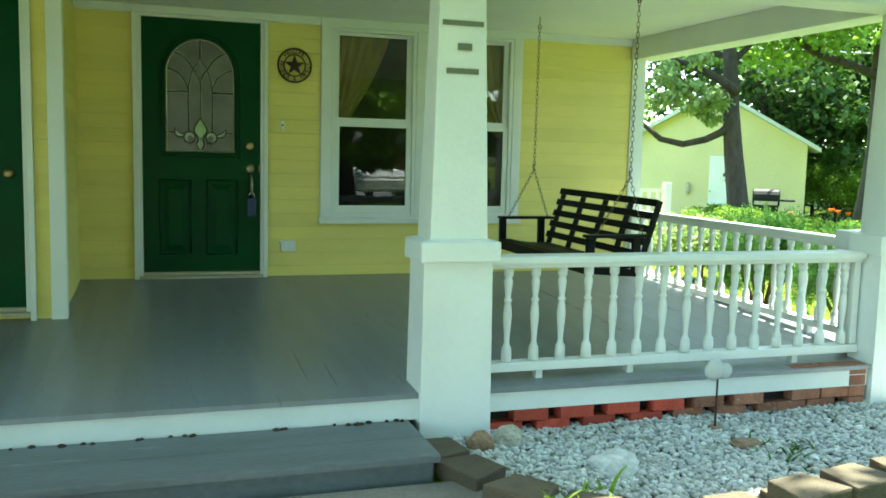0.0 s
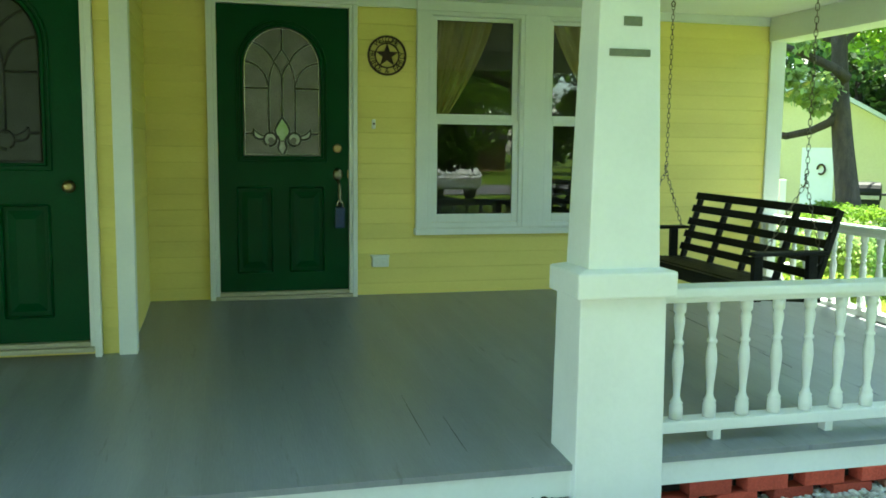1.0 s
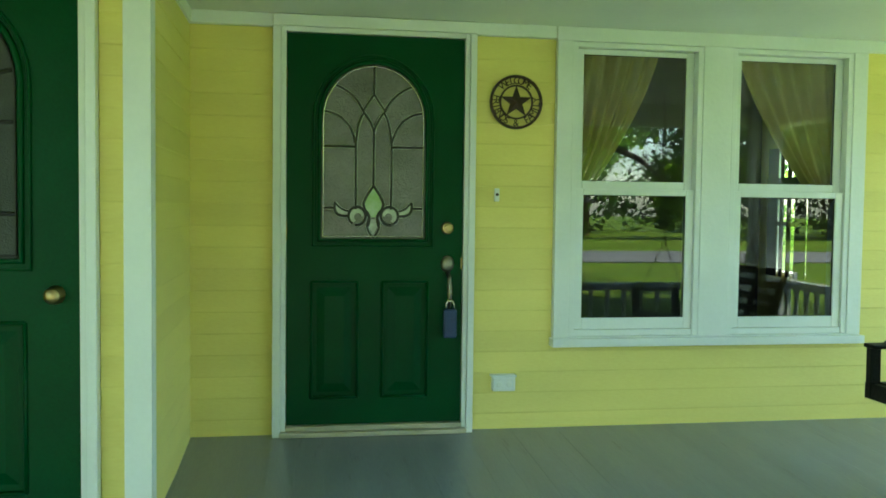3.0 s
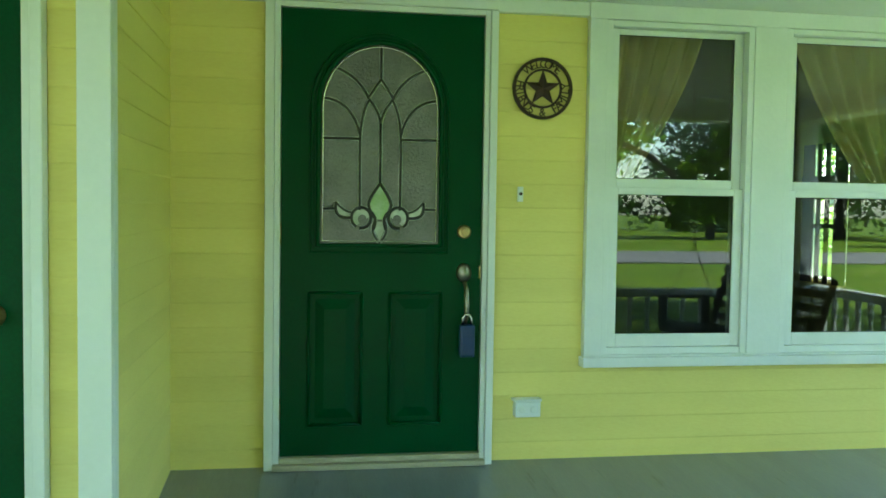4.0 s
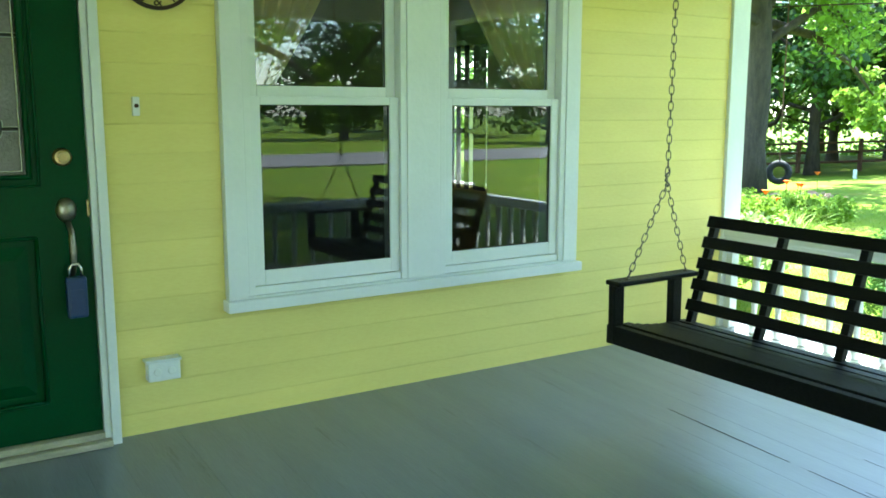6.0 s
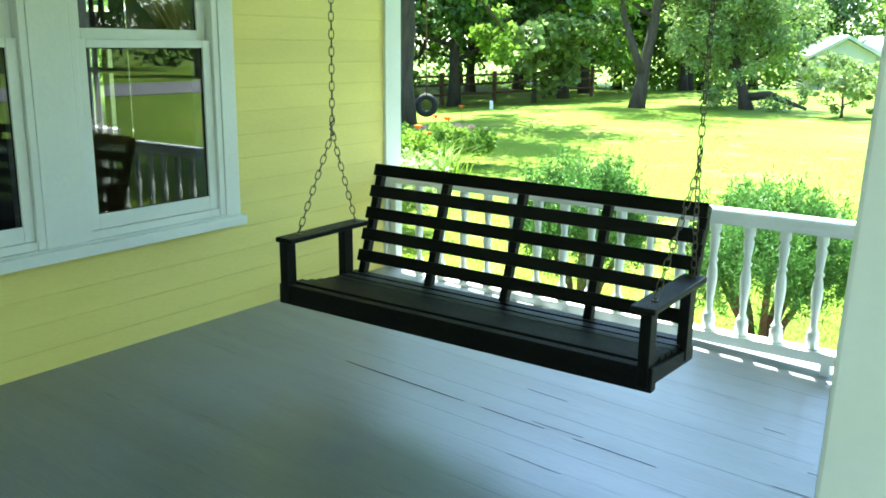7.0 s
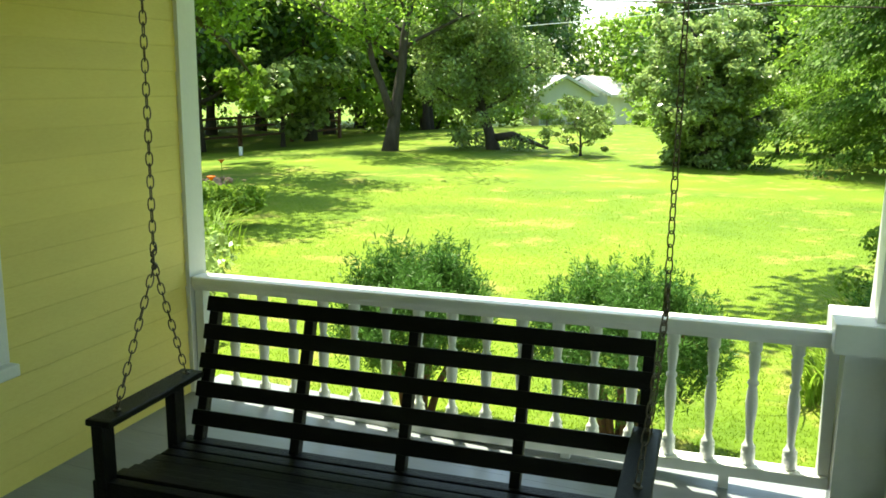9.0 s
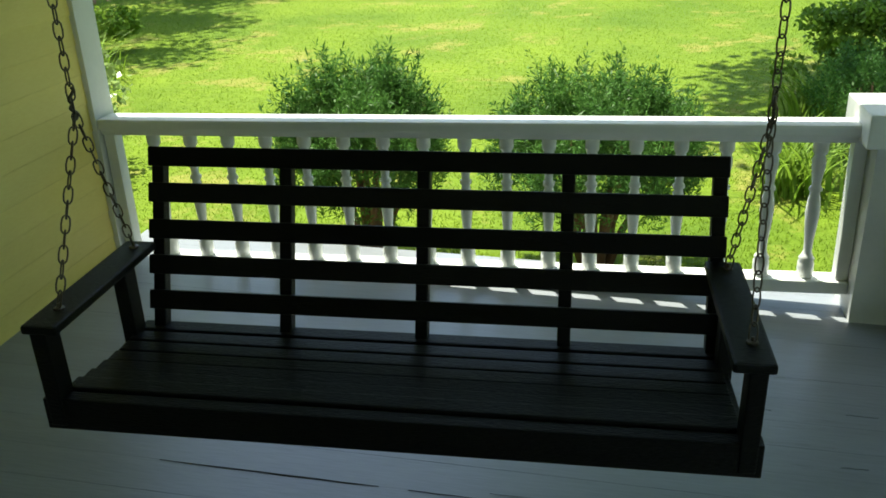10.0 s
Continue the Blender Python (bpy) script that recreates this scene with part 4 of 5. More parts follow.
for word, middle, span, out in (("WELCOME", 90, 78, 1), ("FRIENDS", 205, 74, -1), ("FAMILY", -25, 66, -1), ("&", 270, 0, -1)):
    for k, ch in enumerate(word):
        deg = middle + (out * (span / 2 - span * k / max(1, len(word) - 1)) if span else 0)
        a = radians(deg)
        spin = a - math.pi / 2 if out > 0 else a + math.pi / 2
        m = Matrix.Translation((SX + 0.112 * math.cos(a), -0.001, SZ + 0.112 * math.sin(a))) @ Matrix.Rotation(math.pi / 2, 4, "X") @ Matrix.Rotation(spin, 4, "Z")
        part("letter", letter(ch, 0.052, m), IRON, sign)

bell = thing("doorbell", (1.112, 0.0, 1.225), "small brass doorbell button on the siding", "doorbell")
part("plate", box(1.099, 1.125, 0.002, 0.022, 1.225, 1.295, 0.004), WHITE, bell)
part("button", lathe([(0.008, 0), (0.008, 0.006), (0.004, 0.008)], (1.112, 0.002, 1.262), 10, axis="y"), IRON, bell, "dark button")
outlet = thing("outlet_box", (1.157, 0.0, 0.205), "white weatherproof outlet box with a flip cover on the siding", "outlet")
part("body", box(1.098, 1.222, -0.028, 0.025, 0.205, 0.280, 0.006), WHITE, outlet)
part("cover", box(1.088, 1.226, -0.036, 0.022, 0.281, 0.293, 0.004), WHITE, outlet)
for dx in (-0.027, 0.027):
    part("socket", lathe([(0.016, 0), (0.016, 0.003), (0.011, 0.004)], (1.160 + dx, -0.028, 0.242), 10, axis="y"), CEILING, outlet)


# ---- porch swing ----
swing = thing("porch_swing", (3.0, -1.48, 0.29), "black-stained slatted wooden porch swing hung on chains", "porch swing")
SY0, SY1 = -2.248, -0.714


def bar(name, p, q, wide, thick, up=(0, 0, 1), bevel=0.004, label=""):
    """A board from p to q; wide across, thick along up."""
    p, q, up = Vector(p), Vector(q), Vector(up)
    way = (q - p).normalized()
    side = way.cross(up).normalized()
    up = side.cross(way)
    m = Matrix((way, side, up)).transposed().to_4x4()
    m.translation = (p + q) / 2
    d = (q - p).length / 2
    return part(name, box(-d, d, -wide / 2, wide / 2, -thick / 2, thick / 2, bevel, turn=m), DARKWOOD, swing, label)


bar("front_rail", (2.795, SY0, 0.328), (2.795, SY1, 0.328), 0.038, 0.078)
for k in range(7):
    u = k / 6
    x, z = 2.845 + 0.335 * u, 0.352 - 0.030 * u + 0.012 * (2 * u - 1) ** 2
    bar("seat_slat", (x, SY0 + 0.035, z), (x, SY1 - 0.035, z), 0.046, 0.016)
for y in (SY0 + 0.035, -1.85, -1.475, -1.10, SY1 - 0.035):
    bar("seat_bearer", (2.81, y, 0.318), (3.21, y, 0.290), 0.034, 0.048)
BB, BT = Vector((3.175, 0, 0.315)), Vector((3.325, 0, 0.785))
lean = (BT - BB).normalized()
face = Vector((lean.z, 0, -lean.x))
for y in (-2.196, -1.846, -1.494, -1.142, -0.800):
    bar("back_post", (BB.x, y, BB.z - 0.02), (BT.x, y, BT.z - 0.006), 0.032, 0.034, face)
for k, u in enumerate((0.945, 0.76, 0.57, 0.385, 0.20)):
    c = BB + (BT - BB) * u - face * 0.026
    bar("back_slat", (c.x, -2.214, c.z), (c.x, -0.783, c.z), 0.050, 0.016, face)
for y, s in ((SY1 - 0.040, 1), (SY0 + 0.040, -1)):
    bar("arm_post", (2.800, y + s * 0.010, 0.30), (2.795, y + s * 0.010, 0.535), 0.036, 0.055, (1, 0, 0))
    bar("arm_post", (3.145, y + s * 0.010, 0.285), (3.140, y + s * 0.010, 0.535), 0.036, 0.055, (1, 0, 0))
    bar("armrest", (2.760, y, 0.5455), (3.235, y, 0.5455), 0.082, 0.021, (0, 0, 1), 0.0072)


def chain(name, p, q, pitch=0.0335):
    """Oval wire links from p to q, each turned a quarter against the last."""
    p, q = Vector(p), Vector(q)
    way = (q - p).normalized()
    n = max(2, round((q - p).length / pitch))
    own = bmesh.new()
    base = way.to_track_quat("Z", "X").to_matrix()
    for k in range(n):
        c = p + (q - p) * ((k + 0.5) / n)
        turn = base @ Matrix.Rotation(radians(45 + 90 * (k % 2) + random.uniform(-9, 9)), 3, "Z")
        loop = []
        for j in range(12):
            a = 2 * math.pi * j / 12
            loop.append(c + turn @ Vector((0.0095 * math.cos(a), 0, 0.0155 * math.sin(a) + math.copysign(0.0055, math.sin(a)) * (abs(math.sin(a)) > 0.1))))
        tube(loop, 0.0021, 5, own, True)
    return part(name, own, CHAIN, swing, "dull steel chain", True)


for y in (SY1 - 0.042, SY0 + 0.034):
    ring = (3.055, y + 0.004 if y > -1.5 else y - 0.030, 0.938)
    top = (3.055, ring[1], CEIL)
    chain("chain", (2.845, y, 0.560), ring)
    chain("chain", (3.190, y, 0.560), ring)
    chain("chain", ring, (top[0], top[1], CEIL - 0.09))
    hook = [(ring[0] + 0.012 * math.sin(a) * (1 if a < 6.28 else -1), ring[1], ring[2] + 0.018 - 0.03 + a * 0.0058) for a in (k * 0.6 for k in range(21))]
    part("s_hook", tube(hook, 0.004, 6), CHAIN, swing, "bent steel hook", True)
    part("eye_bolt", tube([(top[0] + 0.014 * math.cos(a), top[1], CEIL - 0.085 + 0.017 * math.sin(a)) for a in (k * 0.524 for k in range(12))], 0.004, 6, closed=True), CHAIN, swing, smooth=True)
    part("ceiling_hook", lathe([(0.004, -0.07), (0.004, -0.008), (0.022, -0.006), (0.022, 0.0)], (top[0], top[1], CEIL), 10), CHAIN, swing)
    for x in (2.845, 3.190):
        part("arm_eye", lathe([(0.012, 0), (0.012, 0.004), (0.004, 0.006), (0.004, 0.014)], (x, y, 0.556), 8), CHAIN, swing)
swing.location = swing.location + Vector((0.008, -0.053, 0.0))
swing.rotation_euler = (radians(0.6), 0, radians(1.2))


# ---- gravel bed in front of the porch ----
def in_bed(x, y):
    return -4.40 - 0.06 * math.sin(x * 2.1) < y < -3.16 and 1.42 + 0.25 * max(0, -3.6 - y) < x < 5.2


tagged(part("soil_bed", box(1.40, 5.3, -4.5, -3.13, GROUND - 0.1, GROUND + 0.022, 0.01), SOIL), "dark soil of the gravel bed", "soil", kind="structure")
ico = bmesh.new()
bmesh.ops.create_icosphere(ico, subdivisions=1, radius=1)
IV = np.array([v.co[:] for v in ico.verts])
IF = np.array([[v.index for v in f.verts] for f in ico.faces])
ico.free()


def pebbles(name, spots, size, mat, flat=0.6):
    """Many small stones in one mesh."""
    vs, fs = [], []
    for k, (x, y, z) in enumerate(spots):
        s = size * rng.uniform(0.45, 1.6) * np.array([rng.uniform(0.7, 1.4), rng.uniform(0.7, 1.3), flat * rng.uniform(0.7, 1.2)])
        turn = np.array(Euler(rng.uniform(-0.5, 0.5, 3) + [0, 0, rng.uniform(0, 6)]).to_matrix())
        vs.append((IV * (1 + rng.uniform(-0.25, 0.25, (12, 1)))) * s @ turn.T + (x, y, z))
        fs.append(IF + 12 * k)
    return from_arrays(name, np.concatenate(vs), np.concatenate(fs), mat)


spots = []
while len(spots) < 15000:
    x, y = rng.uniform(1.42, 5.2), rng.uniform(-4.5, -3.16)
    if in_bed(x, y):
        spots.append((x, y, GROUND + 0.028 + 0.012 * math.sin(x * 5) * math.sin(y * 7) + rng.uniform(0, 0.016)))
tagged(new("gravel", pebbles("gravel", spots, 0.0142, GRAVEL)), "white marble gravel filling the flower bed", "gravel", kind="stuff")


def boulder(name, at, size, mat, label, seed):
    own = bmesh.new()
    bmesh.ops.create_icosphere(own, subdivisions=3, radius=1)
    for v in own.verts:
        d = v.co.normalized()
        k = 1 + 0.28 * noise.noise(d * 1.4 + Vector((seed, 0, 0))) + 0.10 * noise.noise(d * 4 + Vector((0, seed, 0)))
        v.co = Vector((d.x * size[0], d.y * size[1], d.z * size[2])) * k
    o = tagged(part(name, own, mat), label, "stone")
    o.location = at
    return o


boulder("garden_stone", (2.15, -3.90, GROUND + 0.06), (0.12, 0.09, 0.075), GRAVEL, "large white stone lying in the gravel", 3.1)
boulder("garden_stone", (1.80, -3.42, GROUND + 0.07), (0.075, 0.07, 0.065), STONE, "grey-tan stone beside the column", 5.2)
boulder("garden_stone", (1.63, -3.46, GROUND + 0.07), (0.065, 0.05, 0.06), BROWNSTONE, "reddish brown stone beside the column", 7.7)
boulder("garden_stone", (3.02, -3.72, GROUND + 0.04), (0.09, 0.06, 0.03), BROWNSTONE, "flat brown stone in the gravel", 9.4)

wedge = frustum(-0.15, 0.15, -0.11, 0.11, 0, -0.15, 0.15, -0.11, 0.11, 0.09, None, 0.012)
for v in wedge.verts:
    if v.co.y > 0:
        v.co.x *= 0.72
block_mesh = mesh_of("edging_block", wedge, BLOCK)


def edging(x, y, turn, z=GROUND + 0.005, label="tan concrete edging block round the gravel bed"):
    o = tagged(new("edging_block", block_mesh), label, "block", "edging blocks")
    o.matrix_basis = Matrix.Translation((x, y, z)) @ Matrix.Rotation(radians(turn), 4, "Z")


for x, y, a in ((1.40, -3.52, -78), (1.47, -3.80, -66), (1.60, -4.10, -50), (1.80, -4.34, -34), (2.08, -4.48, -12), (2.39, -4.50, 3), (2.70, -4.48, 8), (3.01, -4.42, 12), (3.32, -4.38, 4), (3.63, -4.40, -6), (3.94, -4.45, -8), (4.25, -4.49, -5), (4.56, -4.5, 0)):
    edging(x, y, a + random.uniform(-4, 4))
for x, y, a in ((2.64, -4.60, 10), (2.95, -4.55, 14), (3.27, -4.50, 4), (3.59, -4.51, -4), (3.91, -4.54, -8)):
    edging(x, y, a + random.uniform(-3, 3), GROUND + 0.096)
stake = thing("garden_stake", (3.0, -3.47, GROUND), "small white heart-shaped ornament on a thin iron stake", "ornament")
part("stake", tube([(3.0, -3.47, GROUND), (3.0, -3.47, -0.10)], 0.006, 6), IRON, stake)
hb = lathe([(0.01, -0.018), (0.05, -0.012), (0.062, 0), (0.05, 0.012), (0.01, 0.018)], (2.975, -3.47, -0.075), 14, axis="y")
hb = lathe([(0.01, -0.016), (0.035, -0.011), (0.045, 0), (0.035, 0.011), (0.01, 0.016)], (3.045, -3.47, -0.085), 14, hb, axis="y")
part("ornament", hb, ROOFPALE, stake, smooth=True)
part("base", lathe([(0.05, 0), (0.045, 0.04), (0.03, 0.06)], (3.0, -3.47, GROUND), 10), BROWNSTONE, stake)


# ---- foliage ----
def quads(centres, normals, ups, wide, tall):
    """Leaf blades: folded diamonds of four corners."""
    n = len(centres)
    side = np.cross(normals, ups)
    side /= np.linalg.norm(side, axis=1, keepdims=True) + 1e-9
    w, t = wide[:, None] / 2, tall[:, None]
    v = np.stack([centres - ups * t * 0.5, centres + side * w + normals * w * 0.3, centres + ups * t * 0.5, centres - side * w + normals * w * 0.3], 1).reshape(-1, 3)
    return v, np.arange(4 * n).reshape(-1, 4)


def unit(a):
    return a / (np.linalg.norm(a, axis=1, keepdims=True) + 1e-9)


def leaf_mesh(name, clumps, per, leaf, mat, droop=0.0, g=None):
    """Leaves strewn round clump centres given as rows of x, y, z, radius."""
    g = g or rng
    clumps = np.asarray(clumps)
    c = np.repeat(clumps, per, axis=0)
    d = unit(g.normal(size=(len(c), 3))) * (g.uniform(0, 1, (len(c), 1)) ** 0.45)
    p = c[:, :3] + d * c[:, 3:4] * [1, 1, 0.72]
    nrm = unit(g.normal(size=p.shape) + [0, 0, 0.9] + 0.5 * d)
    up = unit(g.normal(size=p.shape) - [0, 0, droop])
    up = unit(up - nrm * (up * nrm).sum(1, keepdims=True))
    s = leaf * g.uniform(0.6, 1.35, len(p))
    return from_arrays(name, *quads(p, nrm, up, s * 0.62, s), mat)


def limbs(g, base, height, radius, spread, forks, low, lean=(0, 0), rise=0.55):
    """A tapered trunk with limbs; gives the bmesh and the places where twigs end."""
    own, ends = bmesh.new(), []
    top = Vector(base) + Vector((lean[0], lean[1], height * 0.72))
    n = 8
    trunk = []
    for k in range(n + 1):
        t = k / n
        trunk.append(Vector(base).lerp(top, t) + Vector((g.normal(0, 0.05), g.normal(0, 0.05), 0)) * t * height * 0.18)
    tube(trunk, [radius * (1.35 if k == 0 else 1) * (1 - 0.78 * k / n) for k in range(n + 1)], 9, own)
    for k in range(forks):
        t = low + (0.97 - low) * k / forks
        i = t * n
        a = trunk[int(i)].lerp(trunk[min(n, int(i) + 1)], i - int(i))
        ang = k * 2.4 + g.uniform(-0.5, 0.5)
        long = spread * (1.1 - 0.55 * t) * g.uniform(0.75, 1.2)
        way = Vector((math.cos(ang), math.sin(ang), rise * g.uniform(0.5, 1.3)))
        pts = [a]
        for j in range(1, 6):
            pts.append(a + way * long * j / 5 + Vector((g.normal(0, 0.06), g.normal(0, 0.06), g.normal(0, 0.05))) * long + Vector((0, 0, 0.06 * long * j / 5)))
        r0 = radius * 0.45 * (1 - 0.6 * t)
        tube(pts, [r0 * (1 - 0.8 * j / 5) for j in range(6)], 6, own)
        for j in (2, 3, 4, 5):
            for _ in range(2):
                tip = pts[j] + Vector((g.normal(0, 1), g.normal(0, 1), g.normal(0.15, 0.6))) * long * 0.22
                tube([pts[j], pts[j].lerp(tip, 0.5) + Vector((0, 0, 0.03 * long)), tip], [r0 * 0.35, r0 * 0.22, r0 * 0.1], 4, own)
                ends.append(tip)
        ends.append(pts[5])
    ends.append(top)
    return own, ends


def tree(at, height, radius, spread, seed, label, mat=LEAF, forks=9, low=0.3, per=170, leaf=0.16, clump=0.75, lean=(0, 0), rise=0.55, droop=0.2, name="tree", skirt=0):
    g = np.random.default_rng(seed)
    base = (at[0], at[1], land(*at) - 0.05)
    t = thing(name, base, label, "tree", "garden trees")
    own, ends = limbs(g, base, height, radius, spread, forks, low, lean, rise)
    part("trunk", own, BARK, t, "grey-brown bark", True)
    cl = [(e.x, e.y, e.z, clump * g.uniform(0.6, 1.25) * spread * 0.30) for e in ends]
    for _ in range(skirt):
        a, q, v = g.uniform(0, 6.283), g.uniform(0.3, 1) ** 0.5, 0.03 + 0.75 * g.uniform(0, 1) ** 1.5
        rr = spread * q * (0.75 + 0.4 * math.sin(3.1 * v)) * 0.9
        cl.append((base[0] + lean[0] * v + rr * math.cos(a), base[1] + lean[1] * v + rr * math.sin(a), base[2] + height * v, g.uniform(0.3, 0.6) * spread * 0.5))
    part("crown", leaf_mesh("crown", cl, per, leaf, mat, droop, g), mat, t, "loose leafy crown")
    return t


def plant_again(src, x, y, turn, k):
    """A second tree of the same growth, turned and resized."""
    o = copy_thing(src, Matrix())
    o.scale = (k, k, k)
    o.rotation_mode = "XYZ"
    o.rotation_euler = (0, 0, radians(turn))
    o.location = (x, y, land(x, y) - 0.05)
    return o


# Trees by the house.
shade = tree((10.71, 6.70), 9.5, 0.225, 3.6, 11, "walnut tree with a long low curved limb by the shed", LEAF, 10, 0.47, 210, 0.13, 0.75, (-0.30, 1.05))
bm = tube([(10.62, 7.02, 1.78), (10.42, 7.08, 1.60), (10.19, 7.24, 1.46), (9.81, 7.42, 1.36), (9.41, 7.58, 1.45), (9.12, 7.74, 1.72), (8.9, 7.95, 2.1)], [0.10, 0.08, 0.072, 0.066, 0.058, 0.045, 0.025], 8)
part("limb", tube([(10.56, 6.85, 2.35), (10.3, 6.87, 2.52), (9.95, 7.05, 2.72), (9.5, 7.3, 2.95), (9.0, 7.6, 3.3)], [0.10, 0.085, 0.07, 0.05, 0.03], 8), BARK, shade, "rising limb", True)
g = np.random.default_rng(8)
cl = [(x + g.normal(0, 0.10), y + g.normal(0, 0.15), z + g.normal(0, 0.12), 0.24) for x, y, z in ((9.95, 6.9, 2.25), (9.8, 7.0, 2.0), (10.1, 6.8, 1.95), (9.6, 7.1, 2.35), (9.35, 7.3, 2.2), (9.2, 7.4, 2.6), (9.0, 7.6, 2.45), (9.9, 7.1, 2.9)) for _ in range(2)]
part("low_foliage", leaf_mesh("low_foliage", cl, 60, 0.15, LEAF_PALE, 1.6, g), LEAF_PALE, shade, "hanging sprays of leaves")
part("limb", bm, BARK, shade, "low curved limb", True)
tire_tree = tree((16.3, 9.3), 11.5, 0.33, 4.4, 12, "large shade tree holding a tire swing", LEAF, 11, 0.38, 240, 0.18, 0.85, (-0.8, -0.9))
part("limb", tube([(16.1, 9.0, 3.2), (16.4, 8.95, 3.8), (16.8, 9.0, 4.05), (17.4, 9.1, 4.15)], [0.14, 0.12, 0.09, 0.05], 8), BARK, tire_tree, "long limb carrying the swing", True)
g = np.random.default_rng(19)
cl = [(20.0 + g.normal(0, 0.4), 8.85 + g.uniform(-0.75, 0.75), 1.45 + g.normal(0, 0.32), 0.26) for _ in range(10)]
part("low_foliage", leaf_mesh("low_foliage", cl, 60, 0.19, LILY, 0.8, g), LILY, tire_tree, "sunlit hanging sprays of leaves")
part("limb", tube([(16.6, 9.2, 3.1), (18.0, 9.1, 2.9), (19.3, 9.0, 2.3), (20.1, 8.9, 1.6)], [0.12, 0.09, 0.06, 0.02], 8), BARK, tire_tree, "drooping limb", True)
# Lawn trees.
second = tree((24.2, 6.95), 9.0, 0.19, 3.9, 13, "tall lawn tree with a leaning dark trunk", LEAF, 10, 0.32, 200, 0.13, 0.8, (0.9, -0.6))
part("limb", tube([(24.2, 6.9, 0.55), (24.2, 7.15, 1.3), (24.25, 7.5, 2.1), (24.3, 7.75, 3.2), (24.3, 7.8, 4.4)], [0.12, 0.11, 0.09, 0.07, 0.04], 8), BARK, second, "dark forked limb", True)
apple = tree((26.0, 4.4), 5.4, 0.17, 1.9, 14, "spreading low fruit tree with a limb trailing to the grass", LEAF_PALE, 20, 0.22, 130, 0.11, 0.9, (0.3, 1.1), 0.42, skirt=34)
part("limb", tube([(26.05, 4.4, -0.10), (26.0, 3.8, 0.0), (25.8, 3.25, -0.16), (25.7, 2.7, -0.33)], [0.13, 0.11, 0.08, 0.04], 8), BARK, apple, "limb trailing to the grass", True)
tree((24.7, 1.6), 1.7, 0.04, 1.1, 15, "slender young sapling on the lawn", LEAF_PALE, 10, 0.15, 60, 0.09, 0.5)
tree((23.2, -1.75), 4.6, 0.18, 1.35, 16, "dense shrubby tree with leaves to the ground", LEAF_PALE, 15, 0.04, 150, 0.12, 0.7, (0.2, 0.3), 0.6, skirt=150)


def feathery(at, height, spread, seed, label):
    """A soft tree with layered drooping sprays."""
    g = np.random.default_rng(seed)
    base = (at[0], at[1], land(*at) - 0.05)
    t = thing("tree", base, label, "tree", "garden trees")
    part("trunk", tube([(base[0] + 0.1 * math.sin(k), base[1], base[2] + height * k / 8) for k in range(9)], [0.3 * (1 - k / 9) for k in range(9)], 9), BARK, t, smooth=True)
    pts, ups = [], []
    for k in range(185):
        z = height * (0.05 + 0.93 * g.uniform(0, 1) ** 1.25)
        long = spread * (1.05 - z / height) ** 0.7 * g.uniform(0.55, 1.1)
        a = g.uniform(0, 6.283)
        for j in range(400):
            u = g.uniform(0.15, 1) ** 0.6
            s = g.normal(0, 0.11 * long * u)
            pts.append((base[0] + math.cos(a) * long * u - math.sin(a) * s, base[1] + math.sin(a) * long * u + math.cos(a) * s, base[2] + z + 0.35 * long * u - 0.55 * long * u * u - abs(g.normal(0, 0.10)) - 0.25 * abs(s)))
            ups.append((math.cos(a) + g.normal(0, 0.4), math.sin(a) + g.normal(0, 0.4), -0.9))
    p, up = np.array(pts), unit(np.array(ups))
    nrm = unit(g.normal(size=p.shape) * 0.5 + [0, 0, 1])
    sz = g.uniform(0.06, 0.16, len(p))
    part("crown", from_arrays("crown", *quads(p, nrm, up, sz * 0.5, sz), FEATHER), FEATHER, t, "soft drooping sprays")
    return t


soft_tree = feathery((22.8, -6.3), 10.0, 4.3, 21, "soft feathery light green tree with drooping sprays")
plant_again(soft_tree, 31.0, -9.6, 130, 1.25)

tree((27.2, 12.0), 3.6, 0.08, 1.9, 17, "small pale-leaved tree before the dark wood", LEAF_PALE, 9, 0.3, 150, 0.24, 0.9)
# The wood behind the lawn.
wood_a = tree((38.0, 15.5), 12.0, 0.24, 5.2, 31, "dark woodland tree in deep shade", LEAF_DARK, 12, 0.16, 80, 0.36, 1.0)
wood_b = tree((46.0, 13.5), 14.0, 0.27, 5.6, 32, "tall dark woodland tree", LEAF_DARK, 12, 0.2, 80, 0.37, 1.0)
wood_c = tree((31.0, 12.9), 10.0, 0.21, 4.6, 33, "woodland tree with dense leaves", LEAF, 12, 0.18, 84, 0.33, 1.0)
g = np.random.default_rng(77)
